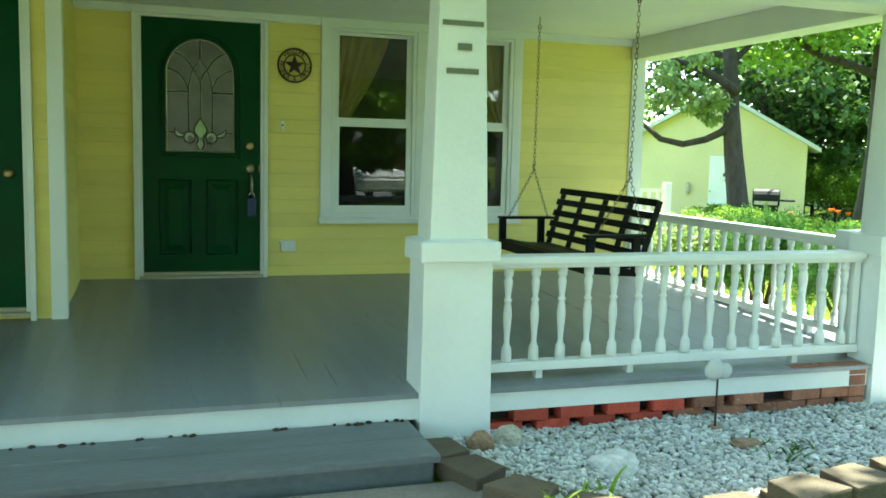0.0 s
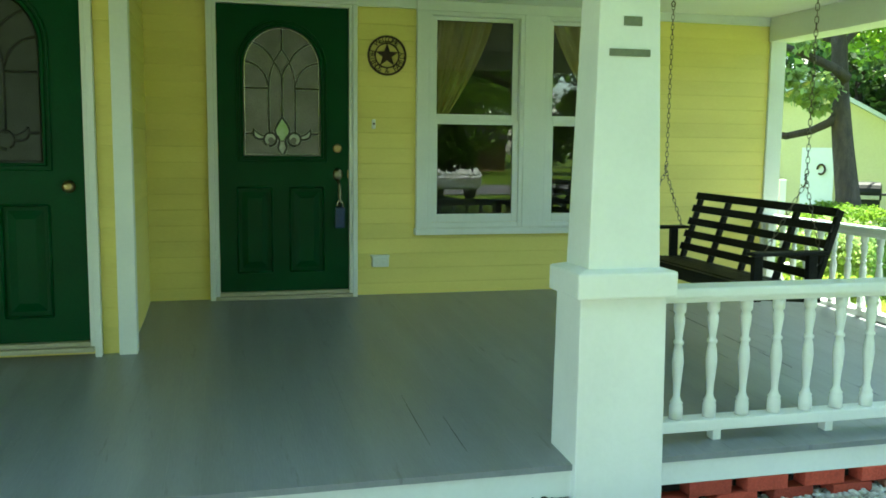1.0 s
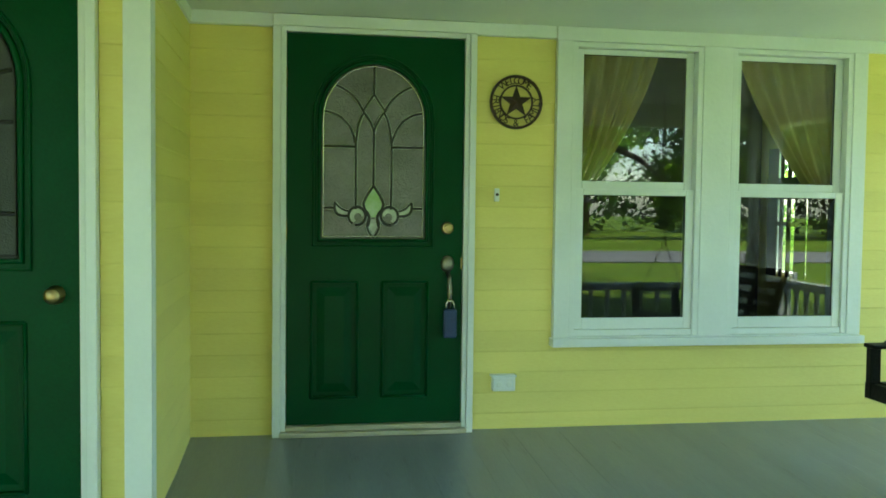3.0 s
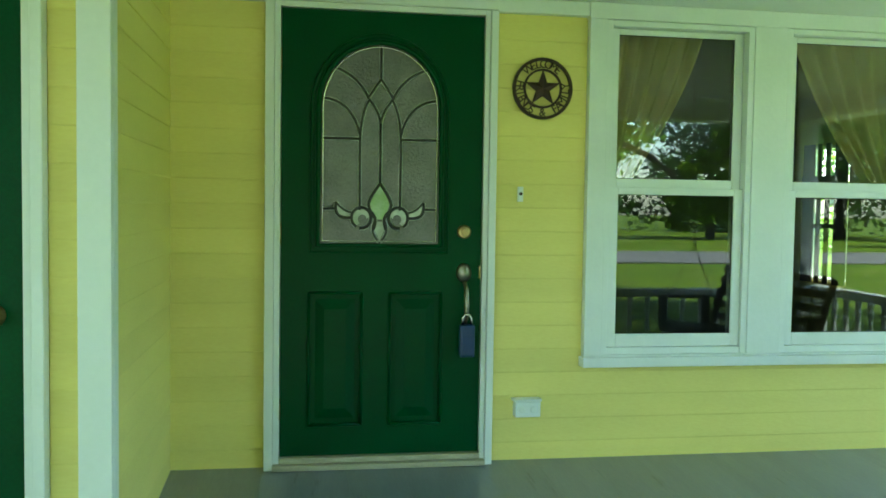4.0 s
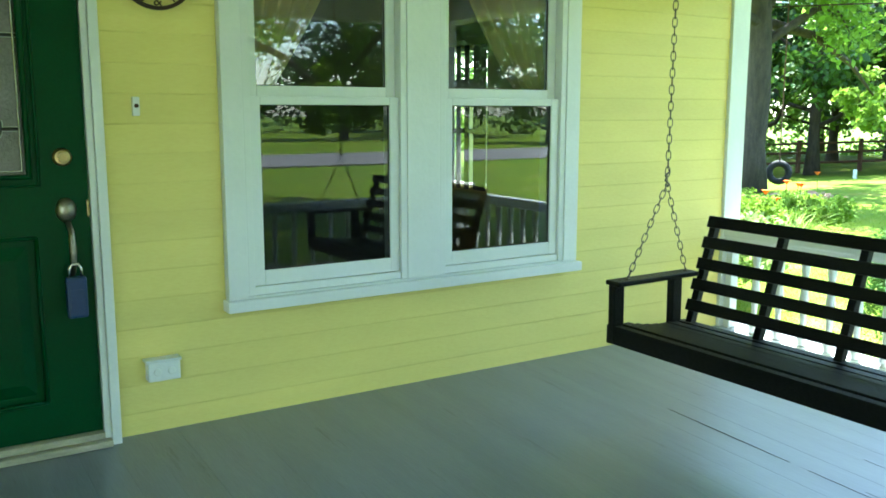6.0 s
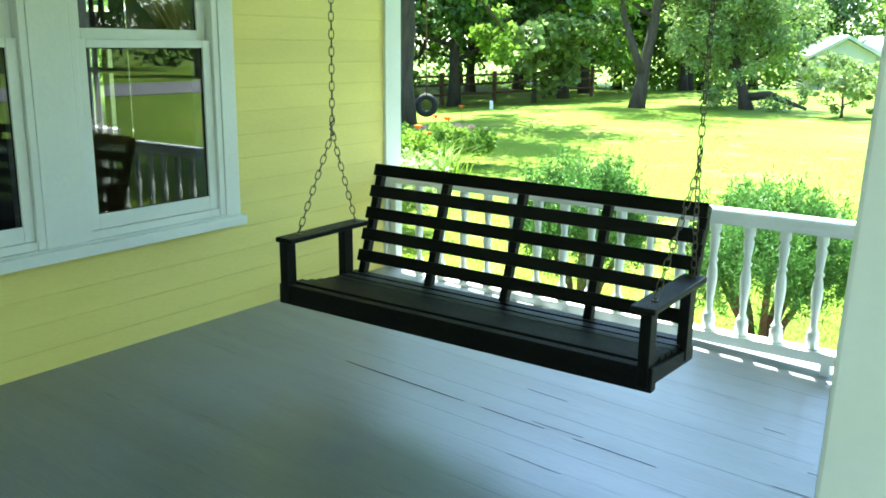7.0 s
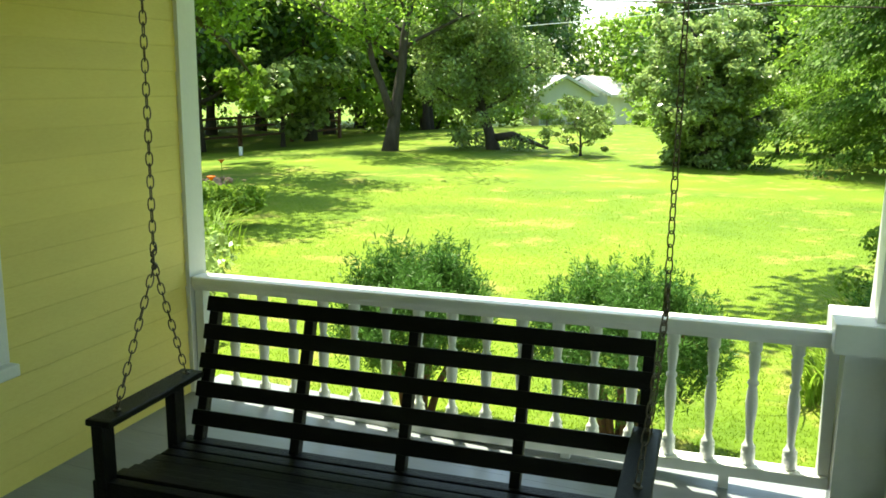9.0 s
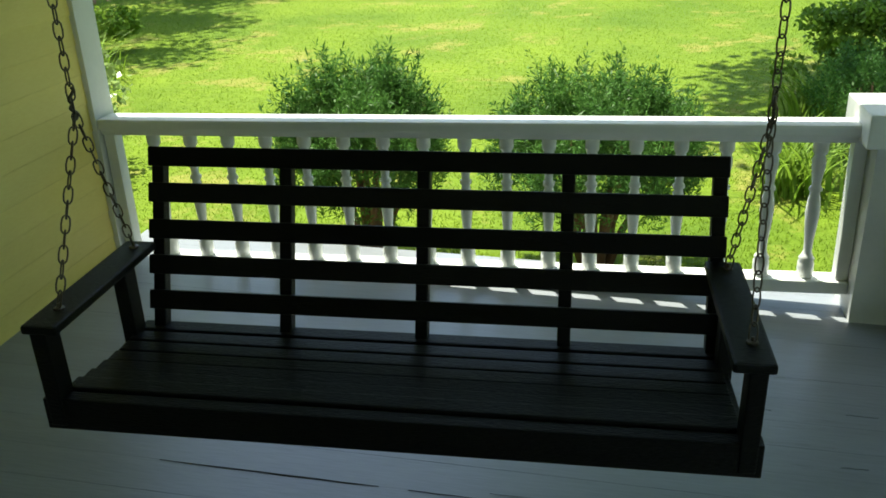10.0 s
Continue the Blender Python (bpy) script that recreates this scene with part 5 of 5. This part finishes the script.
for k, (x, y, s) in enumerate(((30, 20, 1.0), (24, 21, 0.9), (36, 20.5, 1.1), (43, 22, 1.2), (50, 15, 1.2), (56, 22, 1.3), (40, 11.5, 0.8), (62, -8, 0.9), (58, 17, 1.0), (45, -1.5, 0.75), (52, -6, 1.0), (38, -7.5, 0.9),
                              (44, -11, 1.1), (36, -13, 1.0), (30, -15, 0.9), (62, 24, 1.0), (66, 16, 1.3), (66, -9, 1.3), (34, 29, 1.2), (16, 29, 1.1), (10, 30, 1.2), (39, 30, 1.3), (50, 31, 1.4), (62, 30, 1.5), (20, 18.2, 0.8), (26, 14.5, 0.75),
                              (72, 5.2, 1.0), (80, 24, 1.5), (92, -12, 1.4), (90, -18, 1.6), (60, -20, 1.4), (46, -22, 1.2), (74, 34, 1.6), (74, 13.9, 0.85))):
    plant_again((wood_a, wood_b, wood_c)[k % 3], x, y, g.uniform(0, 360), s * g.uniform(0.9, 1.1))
# Small copies as bushes; the last three are added over ground in shadow.
for x, y, k in ((20.8, 15.4, 0.24), (22.6, 15.9, 0.3), (21.6, 17.4, 0.34), (24.5, 17.0, 0.3), (46.0, 4.2, 0.14), (46.5, 5.6, 0.15), (45.5, 6.9, 0.14), (27.5, -5.0, 0.3), (28.6, -6.6, 0.34), (27.6, -3.5, 0.26)):
    plant_again(wood_c, x, y, 90 * k, k)
# Far woods closing the view.
g = np.random.default_rng(63)
cl = []
for k in range(520):
    ang = radians(g.uniform(-28, 62))
    gap = 6.0 < math.degrees(ang) < 13.5
    d = g.uniform(82, 95) if gap else g.uniform(48, 66)
    x, y = d * math.cos(ang), d * math.sin(ang) - 2.4
    cl.append((x, y, land(x, y) + g.uniform(0, 1) ** 1.3 * 6.5, g.uniform(1.0, 2.2)))
tagged(part("woods", leaf_mesh("woods", cl, 85, 0.40, LEAF, 0, g), LEAF), "far dense green woods behind the lawn", "woods", kind="stuff")
# Added trees behind the way in, unseen, that shade the front lawn and porch.
plant_again(tire_tree, -2.5, -6.7, 180, 0.85)
plant_again(tire_tree, 3.2, -10.6, 90, 0.9)
plant_again(wood_b, -1.0, -19.5, 10, 0.75)
plant_again(tire_tree, 4.5, -14.0, 40, 0.95)
plant_again(tire_tree, -4.0, -12.0, 140, 0.95)
plant_again(shade, -6.0, -9.5, 300, 1.0)
plant_again(wood_c, 2.5, -17.0, 120, 0.95)
plant_again(tire_tree, 8.8, -5.9, 250, 1.12)
# Across the road, mirrored in the windows.
for k, (x, y, s) in enumerate(((4, -42, 0.9), (13, -45, 1.0), (23, -43, 0.8), (33, -46, 1.1), (44, -44, 1.0), (-8, -44, 1.0), (56, -50, 1.2), (18, -58, 1.3), (38, -60, 1.3), (30, -33, 0.55), (66, -44, 1.1))):
    plant_again((wood_a, wood_c, wood_b)[k % 3], x, y, g.uniform(0, 360), s)
cl = [(g.uniform(-45, 95), g.uniform(-64, -57), GROUND + 5.0 * g.uniform(0, 1) ** 1.2, g.uniform(1.0, 2.0)) for _ in range(200)]
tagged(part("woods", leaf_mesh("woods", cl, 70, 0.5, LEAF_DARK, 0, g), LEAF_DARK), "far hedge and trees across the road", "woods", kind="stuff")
house_over = thing("house", (15.5, -53, GROUND), "low brown house across the road", "house")
part("wall", box(12.5, 18.5, -56, -50, GROUND, 1.7), BROWNSTONE, house_over)
part("roof", prism([(12, 1.65), (19, 1.65), (15.5, 3.4)], -56.4, -49.6), SHINGLE, house_over)


# A parked car across the lawn, mirrored in the windows.
car = thing("car", (6.3, -20.2, GROUND), "white parked car at the roadside", "car")
shell = [(-2.15, 0.35), (2.15, 0.35), (2.2, 0.75), (2.1, 0.92), (1.15, 1.02), (0.55, 1.50), (-1.35, 1.52), (-2.05, 1.05), (-2.2, 0.80)]
TC = Matrix.Translation((6.3, -20.2, GROUND)) @ Matrix.Rotation(radians(84), 4, "Z")


def car_part(name, bm, mat, parent=None, label=""):
    bmesh.ops.transform(bm, matrix=TC, verts=bm.verts)
    return part(name, bm, mat, parent or car, label)


shell_bm = prism(shell, -0.86, 0.86)
bmesh.ops.bevel(shell_bm, geom=shell_bm.edges[:], offset=0.06, segments=2, affect="EDGES")
car_part("body", shell_bm, CARWHITE)
for y0, y1 in ((-0.875, -0.865), (0.865, 0.875)):
    car_part("side_window", prism([(0.95, 1.04), (0.48, 1.42), (-1.25, 1.43), (-1.75, 1.07)], y0, y1), BLACK, None, "dark car glass")
car_part("windscreen", prism([(1.16, 1.03), (1.18, 1.045), (0.60, 1.50), (0.58, 1.485)], -0.72, 0.72), BLACK, None, "dark car glass")
for x in (-1.35, 1.35):
    for y in (-0.80, 0.80):
        wheel = car_part("wheel", lathe([(0.20, -0.10), (0.31, -0.09), (0.33, 0), (0.31, 0.09), (0.20, 0.10)], (x, y, 0.33), 18, axis="y"), RUBBER)
        car_part("rim", lathe([(0.18, -0.11), (0.19, 0), (0.18, 0.11)], (x, y, 0.33), 14, axis="y"), NICKEL, wheel, "bright wheel rim")


# Yew bushes beside the railing.
def yew(at, rad, top, seed, label, n=15000):
    g = np.random.default_rng(seed)
    base = Vector((at[0], at[1], land(*at) - 0.02))
    t = thing("yew_bush", base, label, "bush", "clipped bushes")
    stems, tips = bmesh.new(), []
    for k in range(9):
        a = k * 0.7 + g.uniform(-0.3, 0.3)
        out = rad * g.uniform(0.25, 0.75)
        p = [base + Vector((0.05 * math.cos(a), 0.05 * math.sin(a), 0)), base + Vector((out * 0.45 * math.cos(a), out * 0.45 * math.sin(a), 0.28 * (top - base.z))), base + Vector((out * math.cos(a), out * math.sin(a), 0.58 * (top - base.z))), base + Vector((out * 1.1 * math.cos(a), out * 1.1 * math.sin(a), 0.80 * (top - base.z)))]
        tube(p, [0.026, 0.02, 0.014, 0.006], 6, stems)
    part("stem", stems, STEM, t, "reddish brown stems", True)
    h = top - base.z
    # Upright sprigs, each a short twig set with needles.
    pts, ups = [], []
    for k in range(n // 22):
        a, q = g.uniform(0, 6.283), g.uniform(0, 1)
        lump = 1 + 0.16 * math.sin(3 * a + seed) + 0.10 * math.sin(7 * a + 2 * seed)
        rr = rad * lump * math.sqrt(q)
        roof = h * (0.86 + 0.10 * math.sin(5 * a + seed) + g.normal(0, 0.045)) * (1 - 0.18 * q ** 2.6)
        z = roof - abs(g.normal(0, 0.22)) * h * (0.5 + q)
        z = max(z, h * 0.40 * g.uniform(0.85, 1.5))
        tilt = unit(np.array([[math.cos(a) * q * 0.6 + g.normal(0, 0.25), math.sin(a) * q * 0.6 + g.normal(0, 0.25), 1.0]]))[0]
        o = np.array([base.x + rr * math.cos(a), base.y + rr * math.sin(a), base.z + z])
        for j in range(22):
            u = g.uniform(0, 0.13)
            r = g.normal(0, 0.012, 3)
            pts.append(o + tilt * u + r)
            ups.append(tilt * 0.6 + unit(r[None])[0] * 1.0)
    p, up = np.array(pts), unit(np.array(ups))
    nrm = unit(np.cross(up, g.normal(size=p.shape)))
    sz = g.uniform(0.022, 0.044, len(p))
    part("crown", from_arrays("crown", *quads(p, nrm, up, sz * 0.21, sz), YEW), YEW, t, "dark green needle sprigs")
    return t


yew((5.36, -0.80), 0.385, 0.55, 41, "rounded dark green yew bush beside the porch railing", 44000)
yew((5.35, -1.95), 0.46, 0.50, 42, "spreading dark green yew bush beside the porch railing", 44000)
yew((7.25, -3.75), 0.42, 0.24, 43, "small dark green bush beyond the corner column", 20000)


def strap_plant(name, at, n, long, mat, label, seed, blooms=0):
    """A tuft of arching strap leaves."""
    g = np.random.default_rng(seed)
    z0 = land(*at)
    t = thing(name, (at[0], at[1], z0), label, "plant", "bed plants")
    own = bmesh.new()
    for k in range(n):
        a, l = g.uniform(0, 6.283), long * g.uniform(0.6, 1.2)
        w = 0.012 * g.uniform(0.7, 1.3)
        o = Vector((at[0] + g.normal(0, 0.10), at[1] + g.normal(0, 0.10), z0))
        side = Vector((-math.sin(a), math.cos(a), 0))
        last = None
        for j in range(5):
            u = j / 4
            c = o + Vector((math.cos(a), math.sin(a), 0)) * l * 0.55 * u ** 1.4 + Vector((0, 0, l * (u - 0.42 * u * u)))
            ww = w * (1 - 0.85 * u)
            pair = (own.verts.new(c - side * ww), own.verts.new(c + side * ww + Vector((0, 0, 0.003))))
            if last:
                own.faces.new((last[0], last[1], pair[1], pair[0]))
            last = pair
    part("leaves", own, mat, t)
    for k in range(blooms):
        b = Vector((at[0] + g.normal(0, 0.22), at[1] + g.normal(0, 0.22), z0 + long * g.uniform(0.85, 1.1)))
        stalk = part("stalk", tube([(b.x * 0.6 + at[0] * 0.4, b.y * 0.6 + at[1] * 0.4, z0), b], 0.004, 4), mat, t)
        part("bloom", lathe([(0.008, 0), (0.03, 0.03), (0.055, 0.05), (0.03, 0.045), (0.006, 0.02)], b, 6), FLOWER, stalk, "orange flower")
    return t


strap_plant("daylily", (8.3, -3.55), 120, 0.6, LILY, "clump of yellow-green daylily leaves", 51)
strap_plant("daylily", (6.6, -3.10), 130, 0.62, LILY, "clump of yellow-green daylily leaves", 52)
strap_plant("daylily", (9.6, 3.3), 130, 0.7, LILY, "clump of daylilies with orange flowers", 53, 2)
strap_plant("daylily", (10.4, 4.0), 130, 0.75, LILY, "clump of daylilies with orange flowers", 54, 3)
strap_plant("daylily", (12.6, 5.0), 120, 0.7, LILY, "clump of daylilies with an orange flower", 55, 1)
strap_plant("weed", (3.12, -3.88), 40, 0.13, YEW, "small green weed growing in the gravel", 56)
strap_plant("weed", (1.78, -4.30), 26, 0.22, LILY, "pale green grass tuft by the edging", 57)
g = np.random.default_rng(91)
cl = [(11.35 + g.normal(0, 0.28), 4.3 + g.normal(0, 0.32), GROUND + 0.22 + g.uniform(0, 0.22), 0.2) for _ in range(26)]
low = thing("flower_shrub", (11.35, 4.3, GROUND), "low bright green leafy shrub on the lawn", "plant", "bed plants")
part("crown", leaf_mesh("crown", cl, 130, 0.075, LILY, 0, g), LILY, low)
cl = [(6.6 + g.normal(0, 0.33), 1.95 + g.normal(0, 0.3), GROUND + 0.3 + g.uniform(0, 0.35), 0.3) for _ in range(40)]
hedge = thing("hedge", (6.6, 1.95, GROUND), "sunlit pale green hedge behind the railing", "plant", "bed plants")
part("crown", leaf_mesh("crown", cl, 130, 0.07, LEAF_PALE, 0, g), LEAF_PALE, hedge)
part("stem", tube([(6.6, 1.95, GROUND), (6.62, 1.93, GROUND + 0.4)], [0.03, 0.015], 6), STEM, hedge)
for x, y, h in ((7.75, 3.66, 0.80), (8.25, 3.50, 0.84), (8.75, 3.36, 0.74), (9.2, -4.05, 0.85), (10.55, 4.45, 0.50), (10.4, 4.95, 0.58), (10.25, 5.4, 0.62), (10.05, 5.9, 0.66), (9.85, 6.4, 0.70)):
    cl = [(x + g.normal(0, 0.18), y + g.normal(0, 0.2), GROUND + h * g.uniform(0.25, 0.9), 0.17) for _ in range(34)]
    bush = thing("garden_bush", (x, y, GROUND), "leafy green garden bush beyond the porch railing", "bush", "garden bushes")
    part("stem", tube([(x, y, GROUND), (x + 0.02, y, GROUND + h * 0.5)], [0.025, 0.012], 6), STEM, bush)
    part("crown", leaf_mesh("crown", cl, 150, 0.055, LILY, -0.6, g), LILY, bush)
spots = [(14.6 + g.normal(0, 0.4), 6.7 + g.normal(0, 0.25), GROUND + 0.05 + abs(g.normal(0, 0.05))) for _ in range(36)]
tagged(new("stones", pebbles("stones", spots, 0.12, BROWNSTONE)), "heap of brown garden stones", "stones", kind="stuff")
post = thing("marker_post", (22.9, 11.0, GROUND), "small white marker post on the lawn", "post")
part("post", box(22.86, 22.94, 10.96, 11.04, GROUND - 0.4, GROUND + 0.1, 0.01), WHITE, post)
pole = thing("garden_pole", (7.0, -4.35, GROUND), "leaning blue-grey pole among the bed plants", "pole")
part("rod", tube([(7.0, -4.35, GROUND), (7.03, -4.5, 0.62)], 0.025, 8), BLUE, pole)

# ---- tire swing, fence, shed, grill ----
TX, TY, TZ = 17.0, 9.05, -0.10
tire = thing("tire_swing", (TX, TY, TZ - 0.27), "black rubber tire hung on a rope from the tree", "tire swing")
g2 = Vector((0.8, 0.6, 0)).normalized()
ringpts = [(TX + 0.20 * math.cos(a) * -g2.y, TY + 0.20 * math.cos(a) * g2.x, TZ + 0.20 * math.sin(a)) for a in (2 * math.pi * k / 28 for k in range(28))]
part("tire", tube(ringpts, 0.075, 10, closed=True), RUBBER, tire, smooth=True)
part("rope", tube([(TX, TY, TZ + 0.26), (TX, TY, 4.1)], 0.015, 6), STEM, tire, "weathered rope")

fence = thing("rail_fence", (29.0, 15.0, GROUND), "weathered brown split-rail fence at the wood's edge", "fence")
for k in range(5):
    fx, fy = 25.3 + 1.9 * k, 17.0 - 1.1 * k
    z = land(fx, fy)
    part("post", box(fx - 0.06, fx + 0.06, fy - 0.06, fy + 0.06, z - 0.1, z + 1.15, 0.01), STEM, fence)
    if k < 4:
        for h in (0.35, 0.7, 1.02):
            part("rail", tube([(fx, fy, z + h), (fx + 1.9, fy - 1.1, land(fx + 1.9, fy - 1.1) + h)], 0.045, 6), STEM, fence)

# The shed: a gable end towards the porch.
SA, SB = Vector((18.05, 13.65, 0)), Vector((13.9, 16.8, 0))
sd, sn = (SB - SA).normalized(), None
sn = Vector((-sd.y, sd.x, 0))
sn = sn if sn.y > 0 else -sn
SBASE = land(16, 15)
width = (SB - SA).length
TS = Matrix((sd, sn, (0, 0, 1))).transposed().to_4x4()
TS.translation = Vector((SA.x, SA.y, SBASE))
shed = thing("shed", (SA.x, SA.y, SBASE), "pale yellow garage with a gable end and metal roof", "shed")


def local(bm, m=TS):
    bmesh.ops.transform(bm, matrix=m, verts=bm.verts)
    return bm


H1, H2 = 2.42, 3.9
part("wall", local(prism([(0, 0), (width, 0), (width, H1), (width / 2, H2), (0, H1)], 0, 7.0)), SHED, shed)
grooves = bmesh.new()
for k in range(1, 20):
    z = k * 0.2
    cut = 0 if z < H1 else (z - H1) / (H2 - H1) * width / 2
    if cut < width / 2 - 0.2:
        box(cut + 0.02, width - cut - 0.02, -0.004, 0.0, z, z + 0.008, bm=grooves)
part("siding_lap", local(grooves), SHED, shed)
rf = prism([(-0.35, H1 - 0.20), (width / 2, H2 + 0.02), (width / 2, H2 + 0.14), (-0.35, H1 - 0.08)], -0.3, 7.2)
prism([(width + 0.35, H1 - 0.20), (width / 2, H2 + 0.02), (width / 2, H2 + 0.14), (width + 0.35, H1 - 0.08)], -0.3, 7.2, rf)
part("roof", local(rf), ROOFPALE, shed, "pale metal roof")
DX = width * 0.44
sdoor = part("door", local(box(DX - 0.45, DX + 0.40, -0.05, 0.02, 0.02, 2.05, 0.01)), WHITE, shed, "white shed door")
part("wreath", local(tube([(DX - 0.12 + 0.10 * math.cos(a), -0.07, 1.45 + 0.14 * math.sin(a)) for a in (k * 0.6 for k in range(10))], 0.03, 6)), IRON, sdoor, "dark door wreath")
part("door_handle", local(lathe([(0.03, 0), (0.03, 0.05), (0.015, 0.08)], (DX + 0.36, -0.05, 1.0), 8, axis="y")), NICKEL, sdoor)
part("wall_lamp", local(box(DX + 0.95, DX + 1.05, -0.1, 0.0, 0.9, 1.25, 0.02)), STONE, shed)

grill = thing("grill", (16.18, 12.97, SBASE), "black covered barbecue grill beside the shed", "grill")
TG = Matrix((sd, sn, (0, 0, 1))).transposed().to_4x4()
TG.translation = Vector((16.18, 12.97, SBASE))
part("cart", local(box(-0.33, 0.33, -0.25, 0.25, 0.1, 0.72, 0.02), TG), BLACK, grill)
lid = lathe([(0.20, -0.36), (0.26, -0.33), (0.27, 0), (0.26, 0.33), (0.20, 0.36)], (0, 0, 0.92), 16, axis="x")
part("lid", local(lid, TG), BLACK, grill, "rounded black lid")
part("firebox", local(box(-0.36, 0.36, -0.26, 0.26, 0.721, 0.90, 0.03), TG), BLACK, grill)
part("side_shelf", local(box(-0.75, -0.37, -0.22, 0.22, 0.84, 0.89, 0.01), TG), BLACK, grill)
part("control_panel", local(box(-0.30, 0.30, -0.285, -0.262, 0.74, 0.84, 0.005), TG), STONE, grill)

# Small white railing of the back deck.
deck = thing("deck_railing", (6.9, 4.3, GROUND), "white baluster railing of the back deck", "railing")
for u in (0.0, 1.0):
    part("post", box(6.15 + 1.1 * u - 0.05, 6.15 + 1.1 * u + 0.05, 4.45 - 0.05 - 0.6 * u, 4.45 + 0.05 - 0.6 * u, GROUND, 0.72, 0.01), WHITE, deck)
for z in (0.10, 0.60):
    part("rail", tube([(6.15, 4.45, z), (7.25, 3.85, z)], 0.035, 4), WHITE, deck)
for k in range(1, 10):
    part("baluster", box(6.15 + 0.11 * k - 0.018, 6.15 + 0.11 * k + 0.018, 4.45 - 0.06 * k - 0.018, 4.45 - 0.06 * k + 0.018, 0.10, 0.60), WHITE, deck)
part("deck_floor", local(box(-0.1, 1.5, -0.2, 1.5, -0.06, 0.0), Matrix.Translation((6.1, 4.4, 0.02)) @ Matrix.Rotation(-0.5, 4, "Z")), ROOFPALE, deck)


# ---- far houses and wires ----
def far_house(x, y, w, d, h, turn, wallmat, label):
    z = land(x, y)
    t = thing("house", (x, y, z), label, "house", "far houses")
    m = Matrix.Translation((x, y, z)) @ Matrix.Rotation(radians(turn), 4, "Z")
    part("wall", local(prism([(-w / 2, 0), (w / 2, 0), (w / 2, h), (0, h + w * 0.28), (-w / 2, h)], -d / 2, d / 2), m), wallmat, t)
    r = prism([(-w / 2 - 0.4, h - 0.2), (0, h + w * 0.28 + 0.05), (0, h + w * 0.28 + 0.25), (-w / 2 - 0.4, h)], -d / 2 - 0.4, d / 2 + 0.4)
    prism([(w / 2 + 0.4, h - 0.2), (0, h + w * 0.28 + 0.05), (0, h + w * 0.28 + 0.25), (w / 2 + 0.4, h)], -d / 2 - 0.4, d / 2 + 0.4, r)
    part("roof", local(r, m), ROOFPALE, t, "pale sunlit roof")
    for u in (-0.22, 0.22):
        win = part("window", local(box(w * u - 0.35, w * u + 0.35, -d / 2 - 0.05, -d / 2 + 0.05, 0.75, 1.45), m), BLACK, t)
        part("frame", local(box(w * u - 0.43, w * u + 0.43, -d / 2 - 0.03, -d / 2 + 0.03, 0.67, 1.53), m), WHITE, win)


far_house(62.0, 9.8, 3.4, 7, 2.2, -68, ROOFPALE, "low grey house with a pale roof beyond the lawn")
far_house(66, 7.5, 3.6, 8, 2.2, -97, ROOFPALE, "long low grey house beyond the lawn")
for k, (a, b, r) in enumerate((((25.5, -20.0, 2.95), (16.15, 9.2, 3.4), 0.015), ((37.2, -8.8, 5.1), (34.6, 7.6, 3.5), 0.012), ((9.0, 12.7, 4.0), (26.0, 14.5, 4.6), 0.026))):
    pts = [Vector(a).lerp(Vector(b), t) - Vector((0, 0, (0.7, 0.4, 0.25)[k] * t * (1 - t))) for t in (j / 16 for j in range(17))]
    wire = thing("utility_wire", a, "thin overhead utility wire", "wire", "overhead wires")
    part("wire", tube(pts, r, 5), WHITE if k else IRON, wire)
